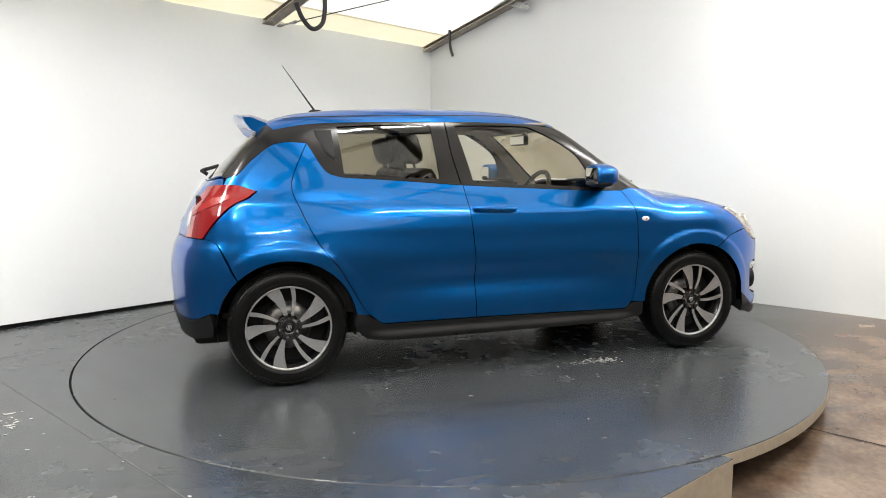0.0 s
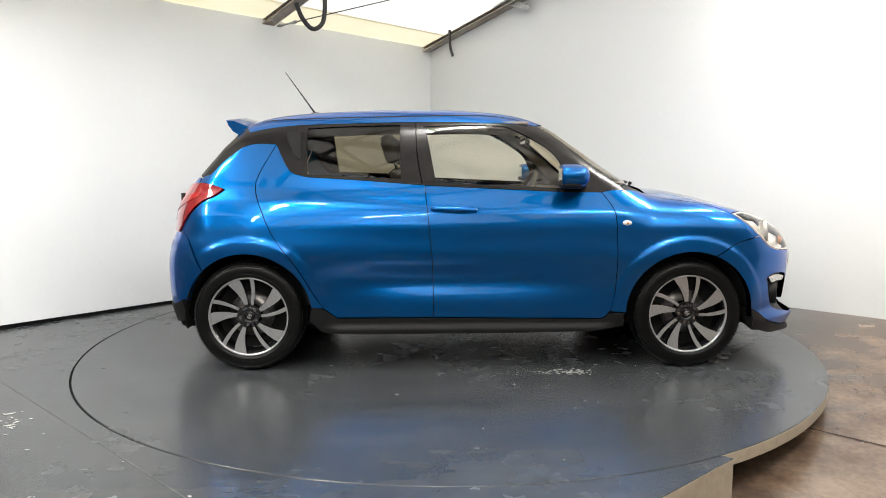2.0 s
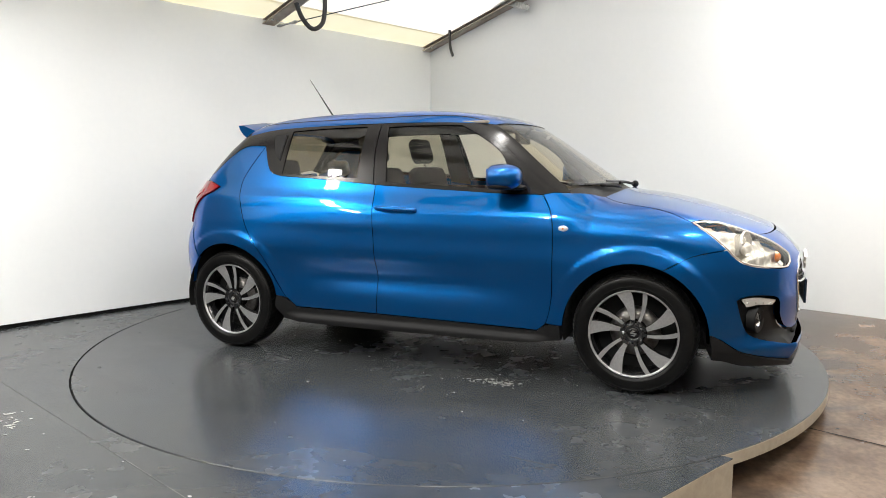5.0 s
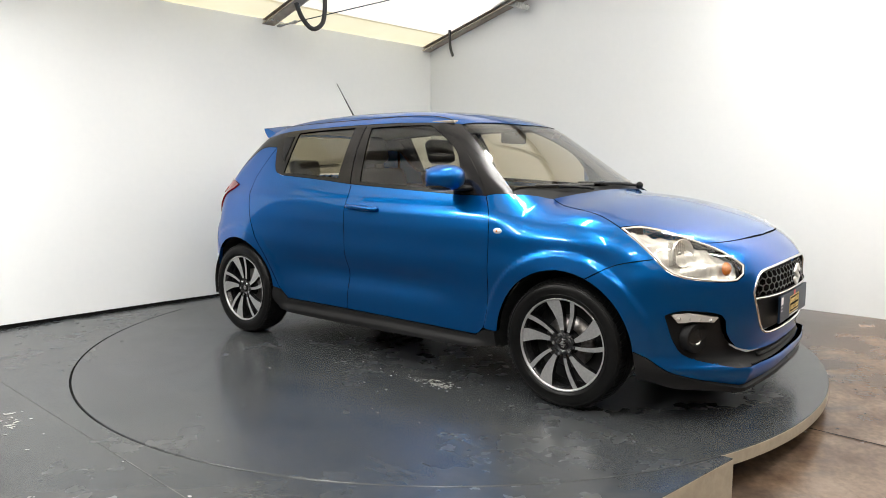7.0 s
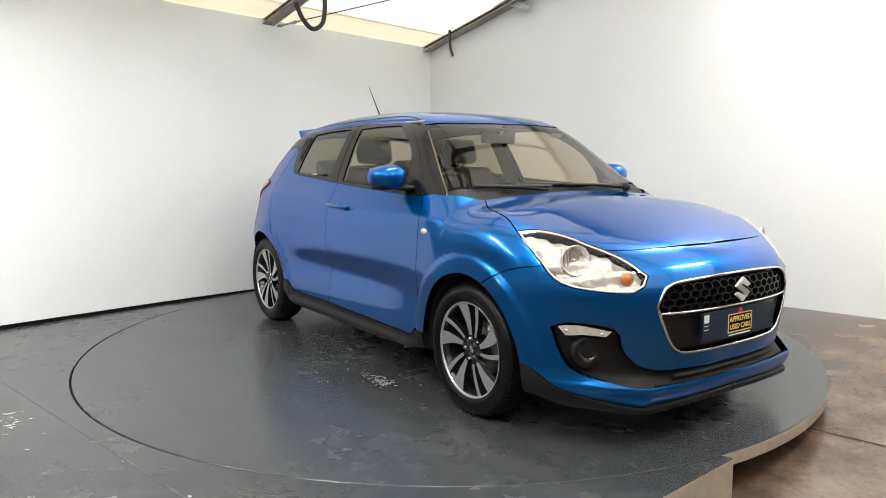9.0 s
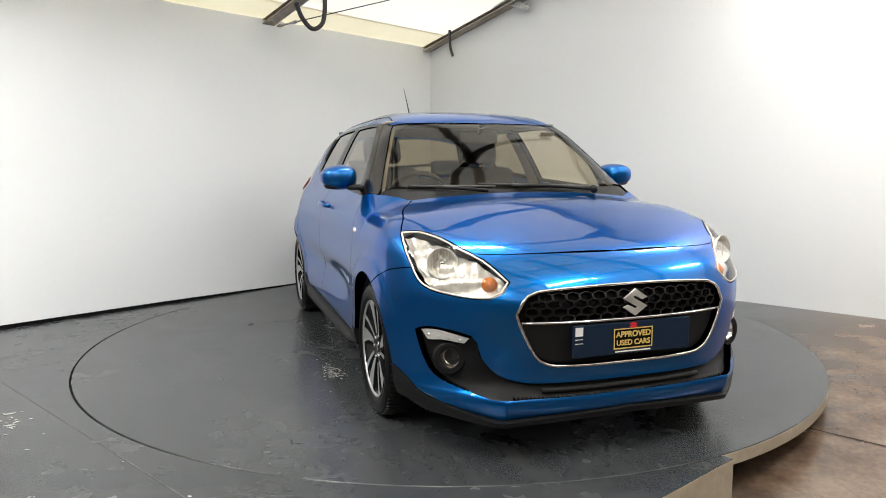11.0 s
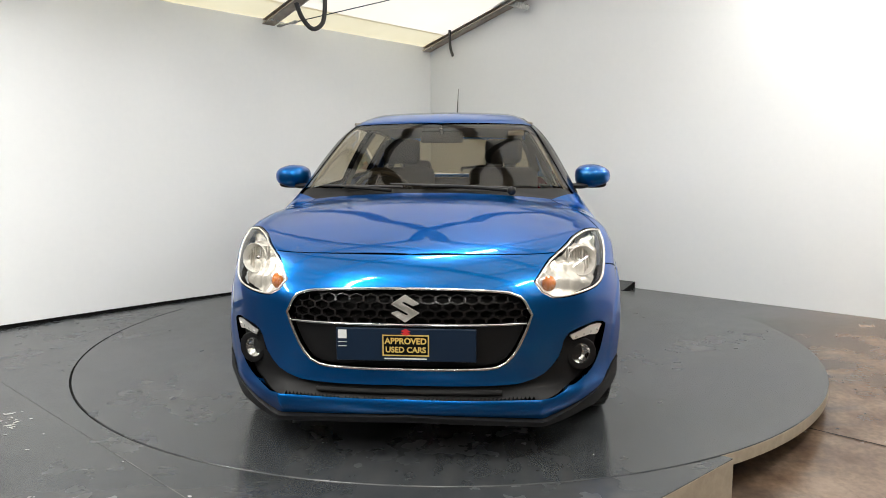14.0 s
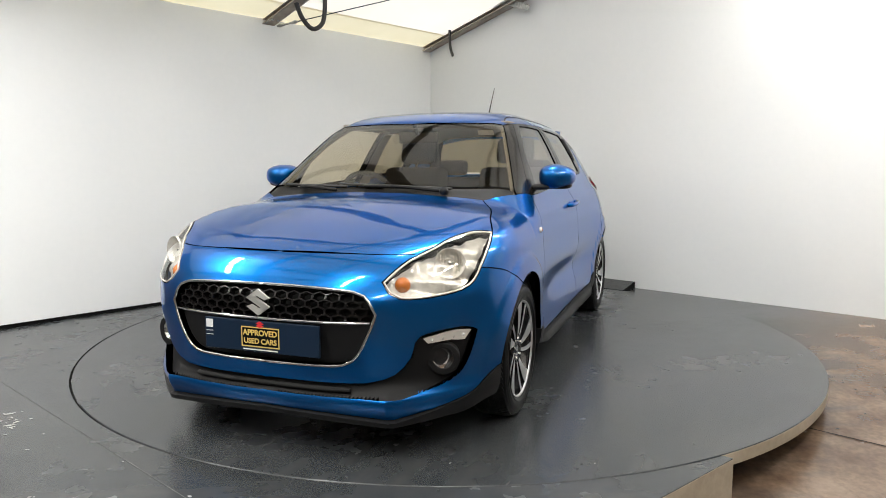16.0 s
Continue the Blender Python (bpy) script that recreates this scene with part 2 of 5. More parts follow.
# saw-cut joint in the concrete
bm = bmesh.new()
ja, jb = Vector((1.557, -1.175, 0)), Vector((4.137, -2.976, 0))
side = (jb - ja).normalized().cross(Vector((0, 0, 1))) * 0.004
for k in range(16):
    p, q = ja.lerp(jb, k / 16), ja.lerp(jb, (k + 1) / 16)
    vs = [bm.verts.new((r.x, r.y, floor_z(r.y) + 0.0025)) for r in (p - side, q - side, q + side, p + side)]
    bm.faces.new(vs)
tagged(mesh_object("floor_joint", bm, M_BLACK), "dark saw-cut joint in the brown concrete", "joint", kind="structure")

# the platform: level deck with a round cut-out that clears the turntable
R_DISC, GAP = 2.272, 0.008
R_HOLE, V_EDGE, U_EDGE = R_DISC + GAP, -0.786, 2.178
SKEW = 0.14
DECK_T = 0.05
a0 = math.asin(V_EDGE / R_HOLE)
arc = [W(R_HOLE * math.cos(a), R_HOLE * math.sin(a)) for a in [math.pi - a0 + (a0 * 2 + math.pi) * k / 120 for k in range(121)]]
inner = bmesh.new()
top = [inner.verts.new(p) for p in arc]
left = [W(U0 + 0.012, V_EDGE + (V0 + 0.3 - V_EDGE) * k / 12) for k in range(13)]
right = [W(U_EDGE + SKEW * (V0 + 0.3 - V_EDGE) * k / 12, V_EDGE + (V0 + 0.3 - V_EDGE) * k / 12) for k in range(13)]
U_END = U_EDGE + SKEW * (V0 + 0.3 - V_EDGE)
ring = left + [W(U0 + 0.012 + (U_END - U0 - 0.012) * k / 97, V0 + 0.3) for k in range(1, 97)] + list(reversed(right))
n_r = len(ring)
ob_ring = [inner.verts.new(p) for p in ring]
for k in range(120):
    i, j = round(k * (n_r - 1) / 120), round((k + 1) * (n_r - 1) / 120)
    vs = [top[k], ob_ring[i], ob_ring[j], top[k + 1]] if i != j else [top[k], ob_ring[i], top[k + 1]]
    inner.faces.new(vs)
ext = bmesh.ops.extrude_face_region(inner, geom=list(inner.faces))
bmesh.ops.translate(inner, vec=(0, 0, -DECK_T), verts=[g for g in ext["geom"] if isinstance(g, bmesh.types.BMVert)])
platform = tagged(new("platform"), "level grey painted platform around the turntable, pale plywood sides", "platform", kind="structure")
part("deck", inner, M_DECK, platform, "worn grey painted deck")
bm = add_prism(bmesh.new(), [W(U_EDGE - 0.022, V_EDGE + 0.002, -0.30), W(U_EDGE + 0.002, V_EDGE + 0.002, -0.30), W(U_END + 0.002, V0 + 0.3, -0.30), W(U_END - 0.022, V0 + 0.3, -0.30)], (0, 0, 0.296))
part("side_panel", bm, M_PLY, platform, "pale plywood side panel")
bm = add_box(bmesh.new(), (U0 + 0.02, V_EDGE - 0.022, -0.30), (U_EDGE - 0.024, V_EDGE - 0.001, -0.052), UV)
part("back_panel", bm, M_PLY, platform)
# black ring that paints the shade in the gap round the turntable
bm = bmesh.new()
shade_ring = [[bm.verts.new(W(r * math.cos(a), r * math.sin(a), -0.0040)) for r in (R_DISC - 0.03, R_HOLE + 0.02)] for a in [math.pi - a0 + (a0 * 2 + math.pi) * k / 120 for k in range(121)]]
for p, q in zip(shade_ring, shade_ring[1:]):
    bm.faces.new((p[0], p[1], q[1], q[0]))
part("gap_shade", bm, M_BLACK, platform, "black ring drawn for the shade in the gap round the turntable")
# deck seams
bm = bmesh.new()
for (u, v), (uu, vv) in (((U0 + 0.02, -2.372), (U_EDGE, -2.372)),):
    d = Vector((vv - v, u - uu)).normalized() * 0.0009
    bm.faces.new([bm.verts.new(W(a, b, 0.0018)) for a, b in ((u - d.x, v - d.y), (uu - d.x, vv - d.y), (uu + d.x, vv + d.y), (u + d.x, v + d.y))])
part("seam", bm, M_SEAM, platform, "pale filled seam between deck boards")
# gap along the long wall, closed by a black strip
bm = bmesh.new()
vs = [[bm.verts.new(W(U0 + a, v, z)) for a, z in ((0.001, -0.3), (0.016, -0.3), (0.016, zt), (0.001, zt))] for v, zt in ((V0, 0.030), (-1.9, 0.026), (-0.786, 0.020), (0.55, 0.002))]
for p, q in zip(vs, vs[1:]):
    for k in range(4):
        bm.faces.new((p[k], p[(k + 1) % 4], q[(k + 1) % 4], q[k]))
bm.faces.new(vs[0]), bm.faces.new(list(reversed(vs[-1])))
tagged(mesh_object("baseboard", bm, M_BLACK), "black sealing strip along the foot of the wall", "skirting", kind="structure")

# ---- roof things ----
def rafter(v):
    r = new("rafter")
    for s in (-1, 1):
        bm = bmesh.new()
        ua, ub = (U0 + 0.001, RIDGE_U) if s < 0 else (RIDGE_U + 0.001, U1 - 0.001)
        for lo, hi, dz, th in ((-0.062, 0.062, -0.048, 0.010), (-0.005, 0.005, -0.038, 0.030), (-0.055, 0.055, -0.008, 0.006)):
            za, zb = roof_z(ua) + dz, roof_z(ub) + dz
            add_prism(bm, [W(ua, v + lo, za), W(ub, v + lo, zb), W(ub, v + hi, zb), W(ua, v + hi, za)], (0, 0, th))
        part("beam", bm, M_RAFTER, r)
        ue = ua + 0.11 if s < 0 else ub - 0.11
        for k in (-0.03, 0.03):
            part("bolt", add_lathe(bmesh.new(), [(0.0, 0), (0.011, 0), (0.011, 0.012), (0.0, 0.012)], 6, Matrix.Translation(W(ue, v + k, roof_z(ue) - 0.058))), M_ZINC, r)
    return tagged(r, "weathered brown steel roof rafter under the cream lining", "rafter", "roof rafters")


for v in (V1 - 0.069, 0.31, -1.735, -3.78, -5.82):
    rafter(v)

for u in (-0.55, 0.42, RIDGE_U, 2.3, 3.2):
    bm = add_box(bmesh.new(), (u - 0.03, V0, roof_z(u) - 0.09), (u + 0.03, V1 - 0.02, roof_z(u) - 0.004), UV)
    tagged(mesh_object("purlin", bm, M_TRUSS), "dark steel purlin under the roof sheets", "purlin", "roof purlins")


def roof_truss(v):
    truss = new("roof_truss")
    part("tie_beam", add_box(bmesh.new(), (U0 + 0.01, v - 0.03, 2.47), (U1 - 0.01, v + 0.03, 2.56), UV), M_TRUSS, truss)
    feet = [U0 + 0.9 + 1.15 * k for k in range(6)]
    for k, u in enumerate(feet[:-1]):
        um = (u + feet[k + 1]) / 2
        part("strut", add_tube(bmesh.new(), [W(u, v, 2.52), W(um, v, roof_z(um) - 0.05)], 0.022, 6), M_TRUSS, truss)
        part("strut", add_tube(bmesh.new(), [W(um, v, roof_z(um) - 0.05), W(feet[k + 1], v, 2.52)], 0.022, 6), M_TRUSS, truss)
    return tagged(truss, "dark steel roof truss with a tie beam and slanting struts", "truss", "roof trusses")


for v in (-0.75, -1.735, -2.75, -3.78):
    roof_truss(v)

bracket = new("roof_bracket")
bm = bmesh.new()
m = UV @ Matrix.Translation((-1.216, V1 - 0.12, 2.731)) @ Matrix.Rotation(radians(20.7), 4, "Y")
add_box(bm, (-0.20, 0.024, -0.030), (0.20, 0.028, 0.030), m)
add_box(bm, (-0.20, -0.026, -0.030), (0.19, 0.024, -0.026), m)
add_box(bm, (-0.20, -0.026, 0.026), (0.19, 0.024, 0.030), m)
part("channel", bm, M_ZINC, bracket)
tagged(bracket, "galvanised steel channel bracket fixed under the rafter", "bracket")


def batten(u, v):
    """A slim light fitting hung under the roof, with an added fill lamp above it."""
    b = new("ceiling_light")
    z = roof_z(u) - 0.26
    m = UV @ Matrix.Translation((u, v, z))
    part("housing", add_box(bmesh.new(), (-0.07, -0.62, 0.012), (0.07, 0.62, 0.06), m, 0.006), M_FITTING, b)
    part("diffuser", add_box(bmesh.new(), (-0.06, -0.60, -0.012), (0.06, 0.60, 0.010), m, 0.004), M_LED, b, "glowing white diffuser")
    for k in (-0.5, 0.5):
        part("hanger", add_tube(bmesh.new(), [m @ Vector((0, k, 0.06)), m @ Vector((0, k, 0.27))], 0.003, 5), M_ZINC, b)
    lamp = bpy.data.lights.new("ceiling_lamp", "AREA")
    lamp.shape, lamp.size, lamp.size_y = "RECTANGLE", 0.12, 1.2
    lamp.energy, lamp.color = LAMP_WATTS if v > -2.5 else 30.0, (1.0, 0.985, 0.955)
    lo = new("ceiling_lamp", lamp)
    lo.matrix_world = m @ Matrix.Translation((0, 0, -0.02))
    # added lamp without a fitting of its own, brightens the roof sheets
    up = bpy.data.lights.new("added_roof_fill", "AREA")
    up.shape, up.size, up.size_y = "RECTANGLE", 0.12, 1.2
    up.energy, up.color = UP_WATTS, (1.0, 0.985, 0.955)
    uo = new("added_roof_fill", up)
    uo.matrix_world = m @ Matrix.Translation((0, 0, 0.066)) @ Matrix.Rotation(math.pi, 4, "X")
    return tagged(b, "unseen slim white batten light hanging under the roof", "ceiling light", "ceiling lights")


for u, v in LIGHT_PLACES:
    batten(u, v)


# ---- the car's outer surface: x forward, y to its left, z up, origin on the ground between the axles ----
def curve(xs, ys):
    """A smooth curve through points (monotone between them), for arrays."""
    xs, ys = np.array(xs, float), np.array(ys, float)
    h, s = np.diff(xs), np.diff(ys) / np.diff(xs)
    m = np.zeros_like(xs)
    m[0], m[-1] = s[0], s[-1]
    for i in range(1, len(xs) - 1):
        if s[i - 1] * s[i] > 0:
            a, b = 2 * h[i] + h[i - 1], h[i] + 2 * h[i - 1]
            m[i] = (a + b) / (a / s[i - 1] + b / s[i])

    def f(x):
        x = np.clip(x, xs[0], xs[-1])
        i = np.clip(np.searchsorted(xs, x) - 1, 0, len(xs) - 2)
        t = (x - xs[i]) / h[i]
        return ((1 + 2 * t) * (1 - t) ** 2 * ys[i] + t * (1 - t) ** 2 * h[i] * m[i] + t * t * (3 - 2 * t) * ys[i + 1] + t * t * (t - 1) * h[i] * m[i + 1])
    return f


def smax(a, b, r):
    k = np.maximum(r - np.abs(a - b), 0) / r
    return np.maximum(a, b) + k * k * r / 4


TOP = curve([-1.75, -1.66, -1.55, -1.40, -1.28, -1.10, -0.80, -0.45, -0.15, 0.10, 0.30, 0.45, 0.60, 0.82, 0.98, 1.02, 1.12, 1.30, 1.56, 1.80, 1.93, 2.02, 2.2],
            [0.92, 1.030, 1.135, 1.285, 1.392, 1.440, 1.466, 1.477, 1.476, 1.465, 1.441, 1.400, 1.316, 1.167, 1.053, 1.026, 0.994, 0.970, 0.907, 0.832, 0.790, 0.745, 0.62])
SIDE_Z = curve([0.10, 0.20, 0.30, 0.42, 0.52, 0.66, 0.78, 0.86, 0.93, 1.00, 1.05, 1.20, 1.36, 1.50],
               [0.79, 0.825, 0.842, 0.838, 0.842, 0.852, 0.846, 0.826, 0.794, 0.757, 0.735, 0.664, 0.572, 0.470])
PLAN_X = curve([-1.95, -1.70, -1.40, -1.10, -0.60, 0.0, 0.6, 1.0, 1.3, 1.6, 1.9, 2.2], [-0.16, -0.085, -0.022, 0.006, 0.0, -0.004, -0.004, 0.0, 0.0, -0.03, -0.10, -0.2])
NOSE_Z = curve([0.05, 0.15, 0.19, 0.225, 0.248, 0.265, 0.285, 0.325, 0.37, 0.50, 0.62, 0.70, 0.78, 0.90], [1.94, 1.985, 2.005, 2.024, 2.030, 2.025, 2.012, 2.001, 2.007, 2.025, 2.028, 2.010, 1.975, 1.90])
TAIL_Z = curve([0.10, 0.25, 0.40, 0.55, 0.70, 0.76, 0.90, 1.02, 1.20], [-1.74, -1.79, -1.825, -1.83, -1.805, -1.775, -1.755, -1.71, -1.60])


def body_f(p):
    """Negative inside the car's outer surface, about metres away from it."""
    x, y, z = p[..., 0], np.abs(p[..., 1]), p[..., 2]
    bulge = 0.022 * np.exp(-((x + 1.22) / 0.42) ** 2 - ((z - 0.62) / 0.20) ** 2) + 0.020 * np.exp(-((x - 1.22) / 0.40) ** 2 - ((z - 0.60) / 0.20) ** 2) + 0.066 * np.exp(-((x - 1.56) / 0.22) ** 2 - ((z - 0.36) / 0.20) ** 2)
    hollow = 0.030 * np.exp(-((x + 0.02) / 0.66) ** 4 - ((z - 0.505) / 0.075) ** 2)
    ridge = np.interp(x, [-1.6, -0.9, -0.2, 0.5, 1.4], [0.955, 0.940, 0.900, 0.890, 0.875])
    bulge = bulge + 0.0075 * np.exp(-((z - ridge) / 0.045) ** 2) - 0.007 * np.exp(-((z - ridge + 0.16) / 0.08) ** 2)
    for cx in (-1.225, 1.225):
        r = np.sqrt((x - cx) ** 2 + (z - 0.308) ** 2)
        t = np.clip((0.448 - r) / 0.034, 0, 1)
        bulge = bulge + (0.009 if cx > 0 else 0.007) * t * t * (3 - 2 * t) * np.clip((z - 0.20) / 0.15, 0, 1)
    upper = np.clip((z - 0.95) / 0.35, 0, 1)
    taper = PLAN_X(x) * (1 - 0.4 * upper) - 0.028 * upper * np.clip((-x - 0.2) / 1.0, 0, 1)
    side = y - (SIDE_Z(z) + taper + bulge - hollow)
    d = 0.01
    slope = (TOP(x + d) - TOP(x - d)) / (2 * d)
    crown = 0.08 + 0.13 * np.exp(-((x - 0.72) / 0.36) ** 2)
    top = (z - TOP(x) + crown * y * y) / np.sqrt(1 + slope * slope)
    chin = 0.036 * np.exp(-np.abs(y - 0.505) / 0.09) * np.clip((0.31 - z) / 0.05, 0, 1)
    nose = x - (NOSE_Z(z) + chin - 0.33 * (y / 0.8) ** 3.0)
    tail = (TAIL_Z(z) + 0.20 * (y / 0.8) ** 2.6) - x
    f = smax(side, top, 0.13)
    f = smax(f, nose, 0.16)
    return smax(f, tail, 0.14)


def body_n(p):
    e = 0.004
    g = np.stack([body_f(p + e * np.eye(3)[k]) - body_f(p - e * np.eye(3)[k]) for k in range(3)], -1)
    return g / np.linalg.norm(g, axis=-1, keepdims=True)


def cast(o, d, far=2.6):
    """The outer surface along rays from inside: points."""
    lo, hi = np.zeros(len(o)), np.full(len(o), far)
    for _ in range(34):
        m = (lo + hi) / 2
        inside = body_f(o + d * m[:, None]) < 0
        lo, hi = np.where(inside, m, lo), np.where(inside, hi, m)
    return o + d * lo[:, None]


# ---- car materials ----
def blue_paint():
    """Metallic base with fine flakes under a clear coat."""
    m = mat("blue_metallic_paint", (0.0, 0.110, 0.38), 0.28, 0.86, 1.0)
    nt = m.node_tree
    b = nt.nodes["Principled BSDF"]
    b.inputs["Coat Roughness"].default_value = 0.008
    b.inputs["Coat IOR"].default_value = 1.42
    b.inputs["Specular Tint"].default_value = (0.05, 0.40, 0.85, 1)
    co = nt.nodes.new("ShaderNodeTexCoord")
    v = nt.nodes.new("ShaderNodeTexVoronoi")
    v.inputs["Scale"].default_value = 1400.0
    nt.links.new(co.outputs["Object"], v.inputs["Vector"])
    r = nt.nodes.new("ShaderNodeValToRGB")
    r.color_ramp.elements[0].color, r.color_ramp.elements[1].color = (0.0, 0.098, 0.35, 1), (0.0, 0.122, 0.415, 1)
    nt.links.new(v.outputs["Color"], r.inputs["Fac"])
    nt.links.new(r.outputs["Color"], b.inputs["Base Color"])
    return m


def pane(name, tint, gloss=1.0):
    """A thin pane: tinted see-through with a mirror gloss that grows towards the edge-on view."""
    m = bpy.data.materials.new(name)
    m.use_nodes = True
    nt = m.node_tree
    nt.nodes.remove(nt.nodes["Principled BSDF"])
    tr, gl = nt.nodes.new("ShaderNodeBsdfTransparent"), nt.nodes.new("ShaderNodeBsdfGlossy")
    tr.inputs["Color"].default_value = (*tint, 1)
    gl.inputs["Roughness"].default_value = 0.01
    gl.inputs["Color"].default_value = (gloss, gloss, gloss, 1)
    lw, pw, fr, mx = nt.nodes.new("ShaderNodeLayerWeight"), nt.nodes.new("ShaderNodeMath"), nt.nodes.new("ShaderNodeMath"), nt.nodes.new("ShaderNodeMixShader")
    lw.inputs["Blend"].default_value = 0.5
    pw.operation, pw.inputs[1].default_value = "POWER", 4.5
    fr.operation, fr.inputs[1].default_value, fr.inputs[2].default_value = "MULTIPLY_ADD", 0.95, 0.048
    nt.links.new(lw.outputs["Facing"], pw.inputs[0])
    nt.links.new(pw.outputs[0], fr.inputs[0])
    nt.links.new(fr.outputs[0], mx.inputs[0])
    nt.links.new(tr.outputs[0], mx.inputs[1])
    nt.links.new(gl.outputs[0], mx.inputs[2])
    nt.links.new(mx.outputs[0], nt.nodes["Material Output"].inputs[0])
    return m


M_BLUE = blue_paint()
M_GLASS = pane("clear_window_glass", (0.90, 0.88, 0.80))
M_SCREEN = pane("brown_tinted_screen_glass", (0.70, 0.63, 0.49))
M_REARGLASS = pane("dark_rear_screen_glass", (0.42, 0.39, 0.31))
M_PRIVACY = pane("dark_window_glass", (0.50, 0.47, 0.38))
M_LENS = pane("clear_lamp_lens", (0.96, 0.96, 0.95))
M_GLOSSBLACK = mat("gloss_black_trim", (0.009, 0.008, 0.008), 0.20, 0, 0.0, 0.30)
M_TRIM = grain(mat("grained_black_plastic", (0.02, 0.02, 0.021), 0.5, spec=0.22), 260.0, (0.006, 0.006, 0.0065), (0.013, 0.013, 0.0135), 2.0, 0.12, (0.42, 0.6), 3.0, 0.4, "Object", 0.001)
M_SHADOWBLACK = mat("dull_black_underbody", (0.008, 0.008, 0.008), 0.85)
M_TYRE = grain(mat("tyre_rubber", (0.008, 0.008, 0.008), 0.42, spec=0.2), 60.0, (0.003, 0.003, 0.003), (0.008, 0.008, 0.008), 4.0, 0.15, (0.30, 0.45), 5.0, 0.5, "Object", 0.001)
M_ALLOY = grain(mat("machined_alloy", (0.6, 0.6, 0.6), 0.34, 0.75), 90.0, (0.46, 0.46, 0.47), (0.56, 0.56, 0.56), 3.0, 0.04, None, None, 0.5, "Object", 0.0005)
M_WHEELBLACK = mat("gloss_black_wheel_paint", (0.012, 0.012, 0.013), 0.25, 0, 0.7)
M_DISCMETAL = grain(mat("brake_disc_steel", (0.25, 0.24, 0.23), 0.35, 0.9), 40.0, (0.18, 0.16, 0.15), (0.34, 0.33, 0.32), 3.0)
M_CHROME = mat("chrome", (0.80, 0.80, 0.80), 0.06, 1.0)
M_BADGE = mat("brushed_chrome_badge", (0.72, 0.71, 0.67), 0.28, 0.55)
M_BOWL = mat("bright_reflector", (0.80, 0.78, 0.73), 0.15, 0.5)
M_SATIN = grain(mat("satin_reflector", (0.78, 0.76, 0.71), 0.22, 0.45), 20.0, (0.70, 0.67, 0.60), (0.84, 0.80, 0.73), 3.0, 0.08, None, None, 0.5, "Object", 0.01)
M_AMBER = mat("amber_bulb", (0.55, 0.15, 0.015), 0.15, 0, 0.8)
M_RED = mat("red_lamp_lens", (0.24, 0.004, 0.006), 0.10, 0.0, 1.0)
M_REDIN = mat("bright_red_lamp_band", (0.34, 0.008, 0.008), 0.25, 0.0, 1.0)
M_WHITELENS = mat("white_lamp_lens", (0.75, 0.74, 0.72), 0.15, 0.2, 1.0)
M_FABRIC = grain(mat("charcoal_seat_fabric", (0.04, 0.038, 0.035), 0.9), 220.0, (0.016, 0.014, 0.012), (0.034, 0.030, 0.026), 3.0, 0.3, None, 4.0, 0.3, "Object", 0.002)
M_DASH = grain(mat("charcoal_dashboard", (0.025, 0.025, 0.026), 0.6), 200.0, (0.016, 0.014, 0.013), (0.030, 0.027, 0.024), 2.0, 0.2)
M_LINER = grain(mat("pale_grey_headliner", (0.45, 0.43, 0.39), 0.9), 90.0, (0.26, 0.235, 0.195), (0.33, 0.30, 0.25), 2.0, 0.1)
M_MIRROR = mat("mirror_silver", (0.85, 0.85, 0.85), 0.01, 1.0)
M_PLATE = mat("navy_plate", (0.006, 0.017, 0.038), 0.4, 0, 0.0, 0.3)
M_GOLD = mat("gold_print", (0.70, 0.50, 0.14), 0.4)
M_REDPRINT = mat("red_print", (0.65, 0.02, 0.03), 0.4)
M_WHITE = mat("white_print", (0.8, 0.8, 0.8), 0.4)


# ---- panels cut out of the outer surface ----
AX = {"roll": 0.60, "front": 1.05, "rear": -0.90}
SCALE = 0.80


def to_chart(kind, p):
    p = np.asarray(p, float)
    if kind == "roll":
        return np.stack([p[:, 0], np.arctan2(-p[:, 1], p[:, 2] - AX["roll"]) * SCALE], -1)
    if kind == "front":
        return np.stack([np.arctan2(-p[:, 1], p[:, 0] - AX["front"]) * SCALE, p[:, 2]], -1)
    return np.stack([np.arctan2(-p[:, 1], AX["rear"] - p[:, 0]) * SCALE, p[:, 2]], -1)


def from_chart(kind, q):
    q = np.asarray(q, float)
    zero = np.zeros(len(q))
    if kind == "roll":
        a = q[:, 1] / SCALE
        o, d = np.stack([q[:, 0], zero, zero + AX["roll"]], -1), np.stack([zero, -np.sin(a), np.cos(a)], -1)
    elif kind == "front":
        a = q[:, 0] / SCALE
        o, d = np.stack([zero + AX["front"], zero, q[:, 1]], -1), np.stack([np.cos(a), -np.sin(a), zero], -1)
    else:
        a = q[:, 0] / SCALE
        o, d = np.stack([zero + AX["rear"], zero, q[:, 1]], -1), np.stack([-np.cos(a), -np.sin(a), zero], -1)
    return cast(o, d)


def on_side(x, z):
    """The point of the right flank at x, z."""
    return tuple(cast(np.array([[x, 0.0, z]]), np.array([[0.0, -1.0, 0.0]]))[0])


def sides(pts):
    o = np.array([(x, 0.0, z) for x, z in pts], float)
    return [tuple(p) for p in cast(o, np.tile([[0.0, -1.0, 0.0]], (len(o), 1)))]


